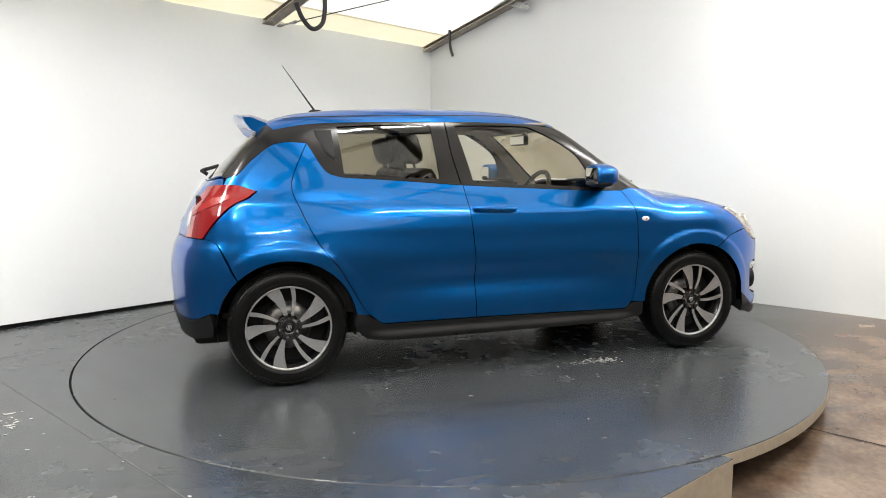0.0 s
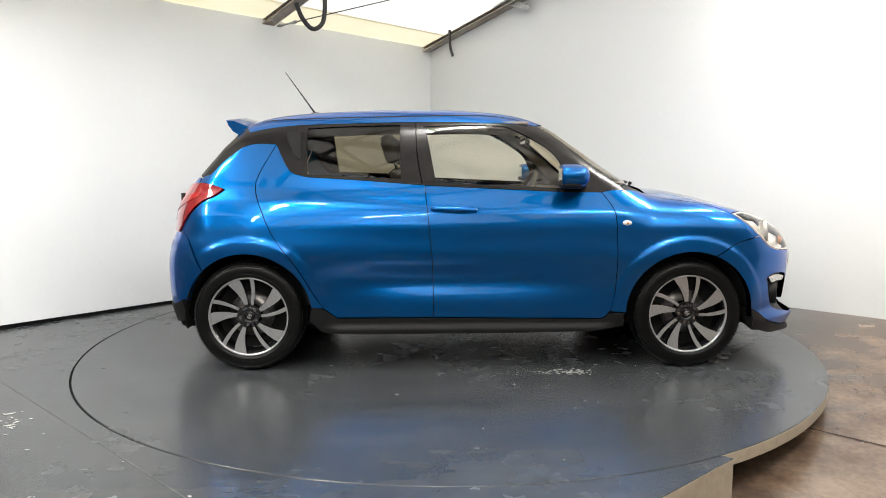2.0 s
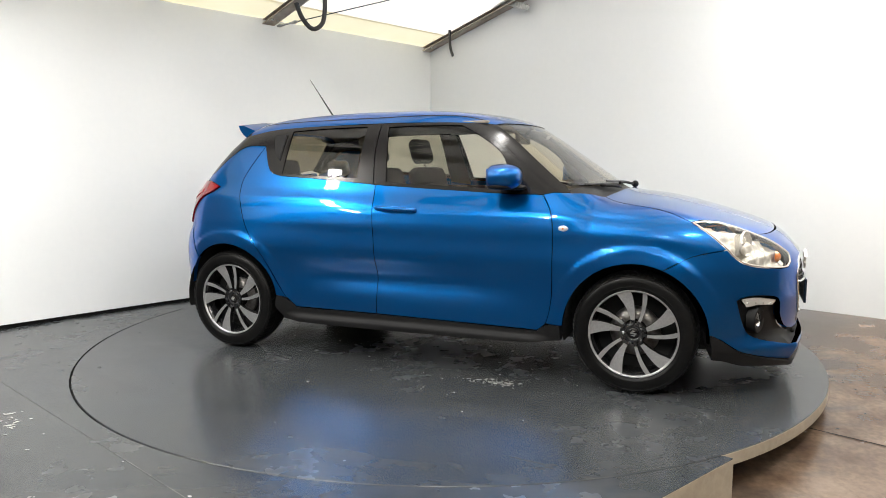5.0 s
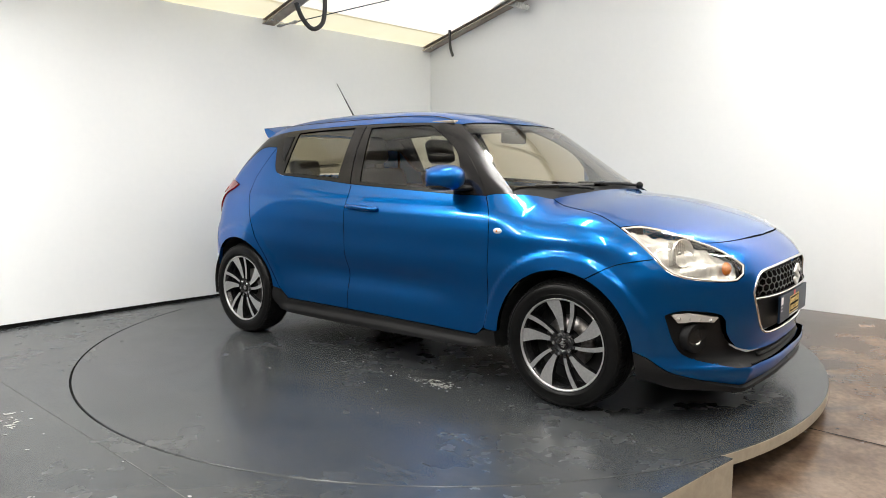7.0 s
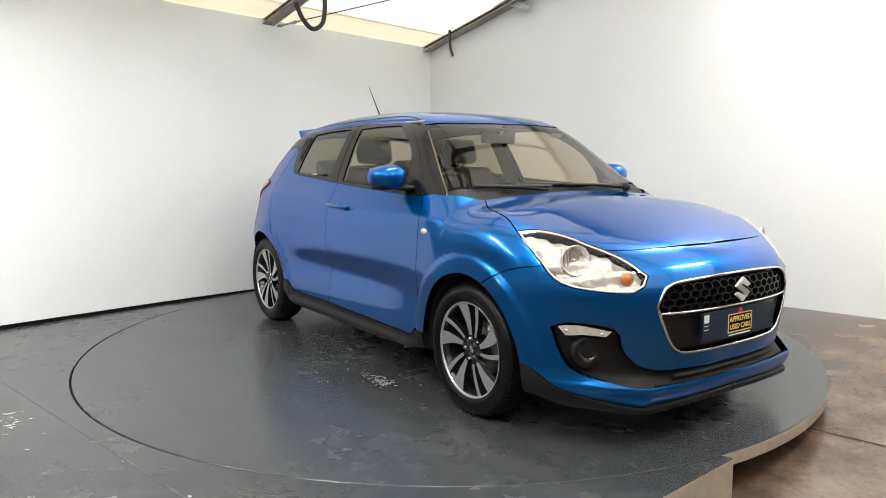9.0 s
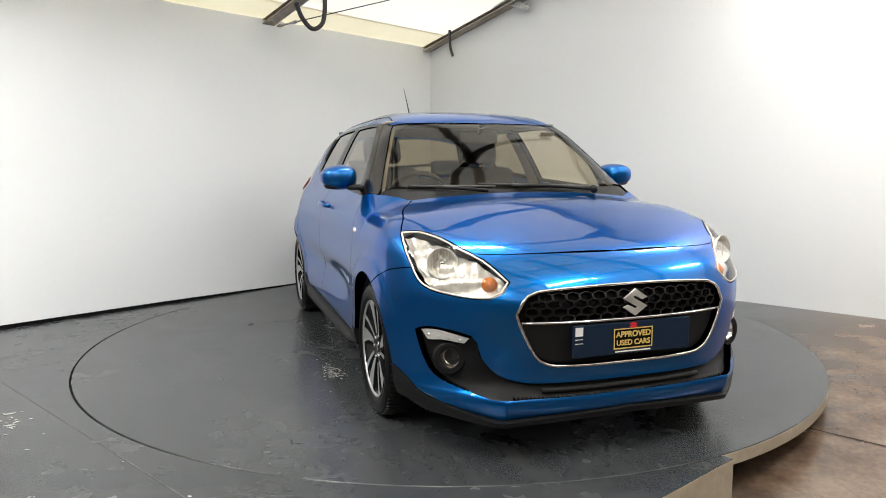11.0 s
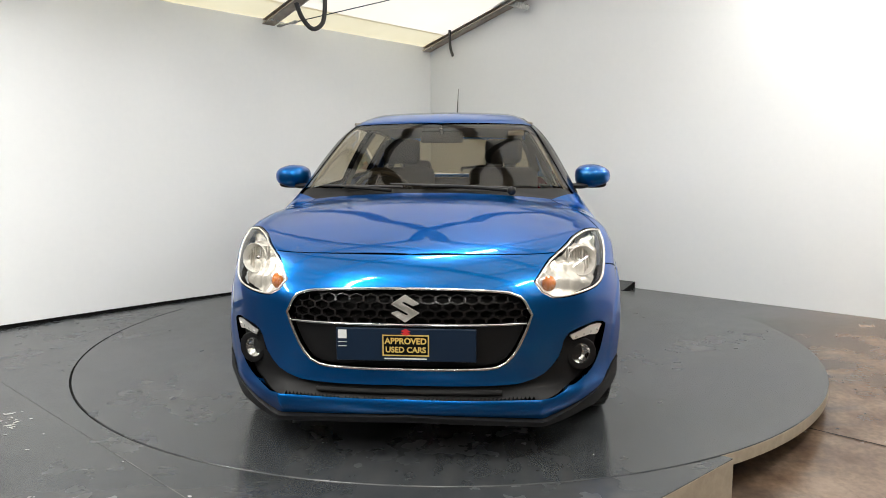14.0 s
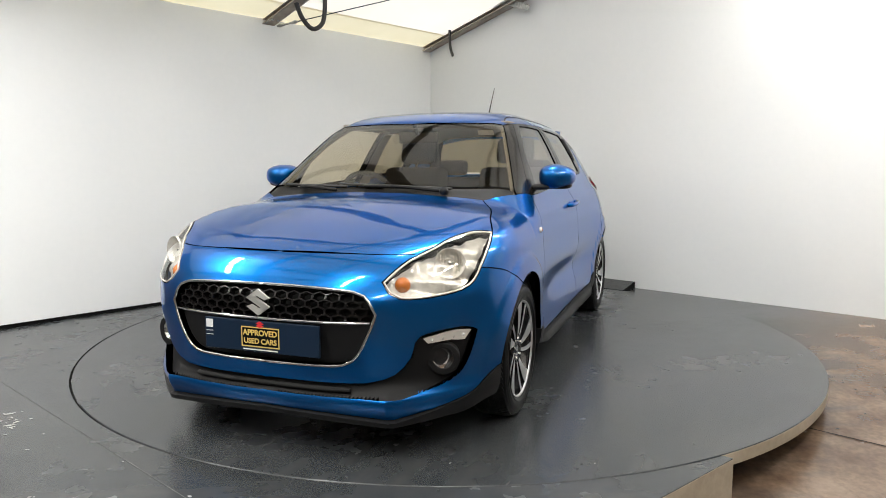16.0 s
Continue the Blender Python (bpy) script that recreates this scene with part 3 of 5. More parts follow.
def spline(pts, step=0.03):
    """A smooth open line through points."""
    P = [Vector(p) for p in pts]
    out = []
    for i in range(len(P) - 1):
        a, b, c, d = P[max(i - 1, 0)], P[i], P[i + 1], P[min(i + 2, len(P) - 1)]
        n = max(1, int((c - b).length / step))
        for k in range(n):
            t = k / n
            m0, m1 = (c - a) / 2, (d - b) / 2
            out.append(b * (2 * t ** 3 - 3 * t * t + 1) + m0 * (t ** 3 - 2 * t * t + t) + c * (3 * t * t - 2 * t ** 3) + m1 * (t ** 3 - t * t))
    out.append(P[-1])
    return [tuple(p) for p in out]


def outline(*edges):
    """A closed outline from smooth edges that meet at corners."""
    out = []
    for e in edges:
        for p in spline(e):
            if not out or (Vector(p) - Vector(out[-1])).length > 1e-4:
                out.append(p)
    if (Vector(out[0]) - Vector(out[-1])).length < 1e-4:
        out.pop()
    return out


def shrink(q, g, keep=None):
    """Moves a closed chart outline inwards by g; vertices for which keep is true stay."""
    n = len(q)
    area = sum(q[i][0] * q[(i + 1) % n][1] - q[(i + 1) % n][0] * q[i][1] for i in range(n))
    s = 1 if area > 0 else -1
    out = []
    for i in range(n):
        a, b, c = q[i - 1], q[i], q[(i + 1) % n]
        d1, d2 = (b - a) / (np.linalg.norm(b - a) + 1e-9), (c - b) / (np.linalg.norm(c - b) + 1e-9)
        n1, n2 = np.array([-d1[1], d1[0]]) * s, np.array([-d2[1], d2[0]]) * s
        m = n1 + n2
        m = m / max(0.6, m @ m / 2 + 1e-9) if np.linalg.norm(m) > 0.2 else n1
        out.append(b if keep is not None and keep[i] else b + m * g)
    return np.array(out)


def clip_cell(poly, x0, x1, y0, y1):
    for axis, val, sign in ((0, x0, 1), (0, x1, -1), (1, y0, 1), (1, y1, -1)):
        if not poly:
            return poly
        out = []
        for i in range(len(poly)):
            a, b = poly[i - 1], poly[i]
            da, db = (a[axis] - val) * sign, (b[axis] - val) * sign
            if (da >= 0) != (db >= 0):
                t = da / (da - db)
                c = [a[0] + (b[0] - a[0]) * t, a[1] + (b[1] - a[1]) * t]
                c[axis] = val
                out.append(tuple(c))
            if db >= 0:
                out.append(b)
        poly = out
    return poly


def cut_cells(q, cell):
    """Fills a chart outline with cells: vertices and faces."""
    poly = [tuple(p) for p in q]
    x0, y0 = q.min(0) - 1e-5
    x1, y1 = q.max(0) + 1e-5
    nx, ny = max(1, math.ceil((x1 - x0) / cell)), max(1, math.ceil((y1 - y0) / cell))
    xs, ys = [x0 + (x1 - x0) * i / nx for i in range(nx + 1)], [y0 + (y1 - y0) * i / ny for i in range(ny + 1)]
    verts, index, faces = [], {}, []
    for i in range(nx):
        strip = clip_cell(poly, xs[i], xs[i + 1], y0 - 1, y1 + 1)
        for j in range(ny):
            f = clip_cell(strip, xs[i], xs[i + 1], ys[j], ys[j + 1])
            ids = []
            for p in f:
                k = (round(p[0], 5), round(p[1], 5))
                if k not in index:
                    index[k] = len(verts)
                    verts.append(p)
                if not ids or ids[-1] != index[k]:
                    ids.append(index[k])
            if len(ids) > 2 and ids[0] == ids[-1]:
                ids.pop()
            todo = [ids]
            while todo:
                s = todo.pop()
                if len(s) < 3:
                    continue
                first, cut = {}, None
                for k, v in enumerate(s):
                    if v in first:
                        cut = (first[v], k)
                        break
                    first[v] = k
                if cut:
                    todo += [s[cut[0]:cut[1]], s[cut[1]:] + s[:cut[0]]]
                else:
                    faces.append(s)
    return np.array(verts), faces


def panel(name, kind, pts, material, parent, label="", gap=0.0022, off=0.0, depth=0.012, mirror=False, cell=0.035, both=False, shape=None):
    """One panel of the outer surface: pts is its outline near the surface, kind the way it is laid flat.
    off: how far it stands off the surface; depth: how far its edge turns in. both: joined with its mirror image in one mesh."""
    pts = np.array(pts, float)
    q = to_chart(kind, pts)
    if gap:
        q = shrink(q, gap, keep=np.abs(pts[:, 1]) < 1e-4)
    qv, faces = cut_cells(q, cell)
    p = from_chart(kind, qv)
    nrm = body_n(p)
    o = p + nrm * off
    if shape:
        o = shape(o, nrm)
    # orientation
    f0 = max(faces, key=lambda f: abs(np.linalg.norm(np.cross(o[f[1]] - o[f[0]], o[f[2]] - o[f[0]]))))
    flip = np.cross(o[f0[1]] - o[f0[0]], o[f0[2]] - o[f0[0]]) @ nrm[f0[0]] < 0
    faces = [list(reversed(f)) if flip else f for f in faces]
    V, F, N = [tuple(v) for v in o], [list(f) for f in faces], [[nrm[i] for i in f] for f in faces]
    if depth:
        rp = from_chart(kind, q)
        rn = body_n(rp)
        ro = rp + rn * off
        if shape:
            ro = shape(ro, rn)
        area = sum(q[i - 1][0] * q[i][1] - q[i][0] * q[i - 1][1] for i in range(len(q)))
        key = [tuple(np.round(v, 5)) for v in q]
        both_ways = {(key[i - 1], key[i]) for i in range(len(q))}
        for i in range(len(q)):
            a, b = i - 1, i
            if (key[b], key[a]) in both_ways or (abs(ro[a][1]) < 2e-4 and abs(ro[b][1]) < 2e-4):
                continue
            s = np.cross(ro[b] - ro[a], rn[a])
            s = s / (np.linalg.norm(s) + 1e-9)
            if (area > 0) == flip:
                s = -s
            k = len(V)
            V += [tuple(ro[b]), tuple(ro[a]), tuple(ro[a] - rn[a] * depth), tuple(ro[b] - rn[b] * depth)]
            F.append([k, k + 1, k + 2, k + 3])
            N.append([s] * 4)
    V, flipy = np.array(V), np.array([1, -1, 1])
    if mirror or both:
        MV, MF, MN = V * flipy, [list(reversed(f)) for f in F], [[x * flipy for x in reversed(n)] for n in N]
        if mirror:
            V, F, N = MV, MF, MN
        else:
            k = len(V)
            V, F, N = np.concatenate([V, MV]), F + [[i + k for i in f] for f in MF], N + MN
    me = bpy.data.meshes.new(name)
    me.from_pydata([tuple(v) for v in V], [], F)
    me.materials.append(material)
    me.shade_smooth()
    flat = [tuple(float(c) for c in x) for n in N for x in n]
    if shape is None and len(flat) == len(me.loops):
        me.normals_split_custom_set(flat)
    me.validate()
    ob = new(name, me)
    ob.parent = parent
    return tagged(ob, label)


def pair(name, *args, **kw):
    """The right-hand panel and its mirror image, two parts."""
    return [panel(name, *args, mirror=m, **kw) for m in (False, True)]


def arch(cx, a0, a1, r=0.352, cz=0.308, n=14):
    return sides([(cx + r * math.cos(radians(a0 + (a1 - a0) * k / n)), cz + r * math.sin(radians(a0 + (a1 - a0) * k / n))) for k in range(n + 1)])


car = tagged(new("car"), "metallic blue five-door hatchback with black sills standing on the turntable", "car")

# shared lines of the right flank
L_DOORS = sides([(-0.247, 1.027), (-0.223, 0.806), (-0.205, 0.586), (-0.200, 0.296)])
L_FRONT = sides([(0.735, 0.284), (0.785, 0.325), (0.812, 0.45), (0.816, 0.70), (0.803, 0.88), (0.742, 0.985)])
L_BELT_F = sides([(-0.247, 1.027), (0.20, 1.004), (0.55, 0.988), (0.742, 0.985)])
L_BELT_R = sides([(-0.247, 1.027), (-0.60, 1.055), (-0.90, 1.074)])
L_KICK = sides([(-0.90, 1.074), (-0.975, 1.092), (-1.020, 1.135), (-1.087, 1.258)])
L_REAR = sides([(-1.087, 1.258), (-1.170, 1.090), (-1.184, 1.020), (-1.158, 0.937), (-1.072, 0.753), (-0.955, 0.596), (-0.866, 0.440), (-0.805, 0.352), (-0.735, 0.298)])
R_HL = [(1.471, -0.767, 0.863), (1.564, -0.784, 0.803), (1.640, -0.778, 0.737)]
HL_IN = [(1.471, -0.767, 0.863), (1.540, -0.708, 0.871), (1.640, -0.648, 0.850), (1.709, -0.612, 0.824), (1.775, -0.568, 0.797)]
HL_TIP = [(1.775, -0.568, 0.797), (1.817, -0.540, 0.778), (1.872, -0.508, 0.744), (1.922, -0.476, 0.703)]
HL_LOW = [(1.922, -0.476, 0.703), (1.930, -0.505, 0.664), (1.915, -0.548, 0.641), (1.850, -0.638, 0.642), (1.745, -0.732, 0.660), (1.685, -0.765, 0.690), (1.640, -0.778, 0.737)]
L_GAPF = [(1.640, -0.778, 0.737), (1.490, -0.844, 0.705), (1.362, -0.866, 0.645)]
HOOD_SIDE = [(1.035, -0.612, 0.982), (1.142, -0.678, 0.950), (1.345, -0.728, 0.913), (1.471, -0.767, 0.863)]

pair("front_door", "roll", outline(L_DOORS, [L_DOORS[-1], L_FRONT[0]], L_FRONT, list(reversed(L_BELT_F))), M_BLUE, car)
pair("rear_door", "roll", outline(L_BELT_R, L_KICK, L_REAR, [L_REAR[-1], L_DOORS[-1]], list(reversed(L_DOORS))), M_BLUE, car)
L_AFOOT = [on_side(0.742, 0.985), (0.800, -0.742, 0.996), (0.880, -0.722, 0.994), (0.965, -0.668, 0.988), (1.035, -0.612, 0.982)]
pair("front_wing", "roll", outline(L_AFOOT, HOOD_SIDE, R_HL, L_GAPF[:2] + [arch(1.225, 68, 68, n=1)[0]], arch(1.225, 68, 178), [arch(1.225, 178, 178, n=1)[0], on_side(0.852, 0.318), on_side(0.785, 0.325)], list(L_FRONT[1:])), M_BLUE, car, depth=0.025, cell=0.016)

HOOD_BACK = [(1.085, 0.0, 1.0), (1.072, -0.30, 0.995), (1.050, -0.50, 0.988), (1.035, -0.612, 0.982)]
HOOD_FRONT = [(1.775, -0.568, 0.797), (1.822, -0.460, 0.796), (1.858, -0.281, 0.798), (1.875, 0.0, 0.797)]
panel("bonnet", "roll", outline(HOOD_BACK, HOOD_SIDE, HL_IN, HOOD_FRONT, [(1.875, 0, 0.797), (1.5, 0, 0.92), (1.085, 0, 1.0)]), M_BLUE, car, both=True)

WS_TOP = [(0.505, 0.0, 1.376), (0.490, -0.20, 1.374), (0.452, -0.42, 1.365), (0.405, -0.512, 1.36)]
WS_SIDE = [(0.405, -0.512, 1.36), (0.560, -0.575, 1.250), (0.720, -0.640, 1.120), (0.862, -0.693, 1.008)]
WS_LOW = [(0.862, -0.693, 1.008), (0.945, -0.50, 1.012), (0.995, -0.25, 1.016), (1.015, 0.0, 1.018)]
panel("windscreen", "roll", outline(WS_TOP, WS_SIDE, WS_LOW, [(1.015, 0, 1.018), (0.8, 0, 1.16), (0.505, 0, 1.376)]), M_SCREEN, car, "faintly brown curved windscreen", off=-0.003, depth=0, both=True)
panel("cowl", "roll", outline([(1.015, 0.0, 1.018)] + list(reversed(WS_LOW))[1:], [WS_LOW[0], (0.890, -0.715, 0.996), (0.965, -0.668, 0.988), (1.035, -0.612, 0.982)], list(reversed(HOOD_BACK)), [(1.085, 0, 1.0), (1.015, 0, 1.018)]), M_TRIM, car, "black plastic cowl below the windscreen", off=-0.012, both=True)
A_OUT = sides([(0.286, 1.372), (0.40, 1.310), (0.52, 1.222), (0.66, 1.085), (0.742, 0.985)])
pair("front_pillar", "roll", outline([(0.405, -0.512, 1.36), on_side(0.286, 1.372)], A_OUT, L_AFOOT[:3] + [WS_LOW[0]], list(reversed(WS_SIDE))), M_GLOSSBLACK, car, "gloss black windscreen pillar", gap=0.001)

pair("pillar_lining", "roll", outline([(0.405, -0.512, 1.36), on_side(0.286, 1.372)], A_OUT, L_AFOOT[:3] + [WS_LOW[0]], list(reversed(WS_SIDE))), M_LINER, car, label="pale pillar lining", gap=-0.006, off=-0.030, depth=0, cell=0.06)

# roof down to the window tops
R_EDGE = [(0.405, -0.512, 1.36)] + sides([(0.286, 1.372), (0.10, 1.380), (-0.338, 1.383), (-0.80, 1.373), (-1.031, 1.362), (-1.255, 1.325)])
panel("roof", "roll", outline(WS_TOP, R_EDGE, [R_EDGE[-1], (-1.305, -0.40, 1.36), (-1.330, 0, 1.36)], [(-1.33, 0, 1.36), (-0.5, 0, 1.48), (0.505, 0, 1.376)]), M_BLUE, car, both=True)
seam = [(0.36, -0.505, 1.39), (0.152, -0.474, 1.424), (-0.335, -0.490, 1.421), (-0.906, -0.480, 1.405), (-1.20, -0.455, 1.385)]
pair("roof_seam", "roll", outline(seam, [seam[-1], (-1.20, -0.462, 1.381)], [(x, y - 0.008, z - 0.004) for x, y, z in reversed(seam)], [(0.36, -0.513, 1.386), seam[0]]), M_SHADOWBLACK, car, gap=0, off=0.0008, depth=0, cell=0.06)
panel("headliner", "roll", outline(WS_TOP, R_EDGE, [R_EDGE[-1], (-1.305, -0.40, 1.36), (-1.330, 0, 1.36)], [(-1.33, 0, 1.36), (-0.5, 0, 1.48), (0.505, 0, 1.376)]), M_LINER, car, "pale grey fabric headliner", gap=0.01, off=-0.035, depth=0, cell=0.08, both=True)

# windows and their black surrounds
G_F = sides([(-0.243, 1.360)]), sides([(-0.243, 1.360), (-0.02, 1.366), (0.215, 1.362)]), sides([(0.215, 1.362), (0.36, 1.290), (0.485, 1.200), (0.545, 1.085), (0.566, 1.006)]), sides([(0.566, 1.006), (0.2, 1.022), (-0.183, 1.042)]), sides([(-0.183, 1.042), (-0.243, 1.360)])
glass_f = outline(*G_F[1:])
G_R = sides([(-0.918, 1.348), (-0.65, 1.362), (-0.388, 1.366)]), sides([(-0.388, 1.366), (-0.378, 1.062)]), sides([(-0.378, 1.062), (-0.65, 1.076), (-0.905, 1.088)]), sides([(-0.905, 1.088), (-0.918, 1.348)])
glass_r = outline(*G_R)
pair("front_window", "roll", glass_f, M_GLASS, car, label="clear front side window", gap=0, off=-0.004, depth=0)
pair("rear_window", "roll", glass_r, M_PRIVACY, car, label="dark tinted rear side window", gap=0, off=-0.004, depth=0)


def ring_halves(outer, inner, xm):
    """The ring between two outlines, as a front and a rear half that meet above and below xm."""
    def halves(p):
        zm = sum(q[2] for q in p) / len(p)
        hi = min((k for k in range(len(p)) if p[k][2] > zm), key=lambda k: abs(p[k][0] - xm))
        lo = min((k for k in range(len(p)) if p[k][2] <= zm), key=lambda k: abs(p[k][0] - xm))
        one = [p[(hi + k) % len(p)] for k in range((lo - hi) % len(p) + 1)]
        two = [p[(hi - k) % len(p)] for k in range((hi - lo) % len(p) + 1)]
        return sorted((one, two), key=lambda h: sum(q[0] for q in h) / len(h))
    return [o + list(reversed(n)) for o, n in zip(halves(outer), halves(inner))]


MID = sides([(-0.318, 1.381), (-0.300, 1.20), (-0.272, 1.029)])
front_ring = outline(list(reversed(MID)), sides([(-0.318, 1.381), (0.10, 1.380), (0.286, 1.372)]), list(A_OUT), sides([(0.742, 0.985), (0.55, 0.988), (0.20, 1.004), (-0.272, 1.029)]))
for half in ring_halves(front_ring, glass_f, 0.1):
    pair("front_window_surround", "roll", half, M_GLOSSBLACK, car, label="black window frame", gap=0, off=0.001, depth=0.01, cell=0.03)
C_LOW = sides([(-1.087, 1.258), (-1.20, 1.262), (-1.274, 1.243), (-1.379, 1.164), (-1.452, 1.088), (-1.500, 1.076)])
rear_ring = outline(MID, sides([(-0.272, 1.029), (-0.60, 1.055), (-0.90, 1.074)]), L_KICK, C_LOW, [C_LOW[-1], (-1.40, -0.585, 1.20), on_side(-1.255, 1.325)], sides([(-1.255, 1.325), (-1.031, 1.362), (-0.80, 1.373), (-0.318, 1.381)]))
for half in ring_halves(rear_ring, glass_r, -0.65):
    pair("rear_window_surround", "roll", half, M_GLOSSBLACK, car, label="black window frame and rear pillar", gap=0, off=0.001, depth=0.01, cell=0.03)
vent = outline(sides([(-1.038, 1.322), (-0.950, 1.325)]), sides([(-0.950, 1.325), (-0.945, 1.165)]), sides([(-0.945, 1.165), (-0.992, 1.208)]), sides([(-0.992, 1.208), (-1.034, 1.300), (-1.038, 1.322)]))
for o in pair("rear_door_handle", "roll", vent, M_TRIM, car, label="black hidden handle beside the rear window", gap=0, off=0.006, depth=0.008, cell=0.05):
    pass
pair("pillar_lining", "roll", outline(sides([(-0.37, 1.37), (-0.26, 1.37)]), sides([(-0.26, 1.37), (-0.20, 1.0)]), sides([(-0.20, 1.0), (-0.36, 1.02)]), sides([(-0.36, 1.02), (-0.37, 1.37)])), M_LINER, car, label="pale pillar lining", gap=0, off=-0.03, depth=0, cell=0.08)
L_BPILLAR = sides([(-0.300, 1.378), (-0.292, 1.20), (-0.262, 1.032)])
pair("door_gap", "roll", outline(L_BPILLAR, [L_BPILLAR[-1], on_side(-0.256, 1.032)], sides([(-0.256, 1.032), (-0.286, 1.20), (-0.294, 1.378)]), [on_side(-0.294, 1.378), L_BPILLAR[0]]), M_SHADOWBLACK, car, gap=0, off=0.002, depth=0, cell=0.08)

# rear quarter, tailgate, rear bumper
T_TOP = [(-1.357, -0.735, 1.006), (-1.438, -0.712, 1.034), (-1.520, -0.655, 1.038), (-1.590, -0.570, 1.028)]
T_LOW = [(-1.357, -0.735, 1.006), (-1.400, -0.749, 0.972), (-1.484, -0.751, 0.930), (-1.569, -0.739, 0.850), (-1.627, -0.700, 0.767)]
L_GAPR = [(-1.627, -0.700, 0.767), (-1.559, -0.775, 0.741), (-1.486, -0.826, 0.690)]
pair("rear_quarter", "roll", outline(C_LOW, [C_LOW[-1], (-1.520, -0.655, 1.038)], list(reversed(T_TOP))[1:], T_LOW, L_GAPR[:2] + [arch(-1.225, 134, 134, n=1)[0]], arch(-1.225, 134, 8), [arch(-1.225, 8, 8, n=1)[0], on_side(-0.805, 0.352)], list(reversed(L_REAR))[1:]), M_BLUE, car, depth=0.025, cell=0.016)
lamp_line = outline(T_TOP, [(-1.590, -0.570, 1.028), (-1.672, -0.52, 0.93), (-1.712, -0.515, 0.84), (-1.722, -0.505, 0.763)], [(-1.722, -0.505, 0.763), (-1.680, -0.62, 0.765), (-1.627, -0.700, 0.767)], list(reversed(T_LOW)))
for o in pair("tail_light", "rear", lamp_line, M_RED, car, label="red wrap-around tail light", off=0.010, depth=0.02, cell=0.03):
    pass
stripe = outline([(-1.47, -0.70, 0.985), (-1.56, -0.66, 0.965), (-1.65, -0.56, 0.90)], [(-1.65, -0.56, 0.90), (-1.665, -0.56, 0.875)], [(-1.665, -0.56, 0.875), (-1.57, -0.70, 0.93), (-1.47, -0.71, 0.965)], [(-1.47, -0.71, 0.965), (-1.47, -0.70, 0.985)])
pair("light_band", "rear", stripe, M_REDIN, car, label="brighter red light band", gap=0, off=0.013, depth=0.003, cell=0.03)
rev = outline([(-1.700, -0.50, 0.90), (-1.690, -0.56, 0.895)], [(-1.690, -0.56, 0.895), (-1.705, -0.56, 0.825)], [(-1.705, -0.56, 0.825), (-1.720, -0.51, 0.825)], [(-1.720, -0.51, 0.825), (-1.700, -0.50, 0.90)])
pair("reversing_light", "rear", rev, M_WHITELENS, car, label="white reversing light", gap=0, off=0.013, depth=0.003, cell=0.03)
panel("tailgate", "rear", outline([(-1.62, 0, 1.06), (-1.585, -0.40, 1.058), (-1.500, -0.61, 1.072), (-1.520, -0.655, 1.038)], [(-1.520, -0.655, 1.038), (-1.590, -0.570, 1.028)], [(-1.590, -0.570, 1.028), (-1.672, -0.52, 0.93), (-1.712, -0.515, 0.84), (-1.722, -0.505, 0.763)], [(-1.722, -0.505, 0.763), (-1.77, 0, 0.763)], [(-1.77, 0, 0.763), (-1.62, 0, 1.06)]), M_BLUE, car, both=True)
rg = outline([(-1.345, 0, 1.345), (-1.325, -0.36, 1.34), (-1.290, -0.46, 1.335)], [(-1.290, -0.46, 1.335), (-1.40, -0.53, 1.21), (-1.520, -0.585, 1.085)], [(-1.520, -0.585, 1.085), (-1.585, -0.40, 1.075), (-1.615, 0, 1.078)], [(-1.615, 0, 1.078), (-1.345, 0, 1.345)])
panel("rear_screen", "roll", rg, M_REARGLASS, car, "dark tinted rear screen", gap=0, off=-0.003, depth=0, both=True)
G_EDGE = [(-1.290, -0.46, 1.335), (-1.40, -0.53, 1.21), (-1.520, -0.585, 1.085)]
pair("rear_screen_frame", "roll", outline(G_EDGE, [G_EDGE[-1], C_LOW[-1]], [C_LOW[-1], (-1.40, -0.585, 1.20), on_side(-1.255, 1.325)], [on_side(-1.255, 1.325), G_EDGE[0]]), M_GLOSSBLACK, car, label="black edge of the rear screen", gap=-0.004, off=0.0, depth=0.01, cell=0.03)
BUMP_LOW_R = [(-1.826, 0, 0.345), (-1.780, -0.42, 0.340), (-1.690, -0.66, 0.348), (-1.600, -0.755, 0.392)]
panel("rear_bumper", "rear", outline([(-1.78, 0, 0.763), (-1.722, -0.505, 0.763), (-1.627, -0.700, 0.767)], L_GAPR[:2] + [arch(-1.225, 134, 134, n=1)[0]], arch(-1.225, 134, 167), [arch(-1.225, 167, 167, n=1)[0], (-1.600, -0.755, 0.392)], list(reversed(BUMP_LOW_R)), [(-1.826, 0, 0.345), (-1.82, 0, 0.6), (-1.78, 0, 0.763)]), M_BLUE, car, both=True, depth=0.02)
panel("rear_valance", "rear", outline(BUMP_LOW_R, [(-1.600, -0.755, 0.392), (-1.588, -0.765, 0.33), (-1.592, -0.75, 0.272)], [(-1.592, -0.75, 0.272), (-1.70, -0.58, 0.235), (-1.77, -0.3, 0.228), (-1.785, 0, 0.228)], [(-1.785, 0, 0.228), (-1.826, 0, 0.345)]), M_TRIM, car, "black lower rear valance", off=0.008, depth=0.06, both=True)

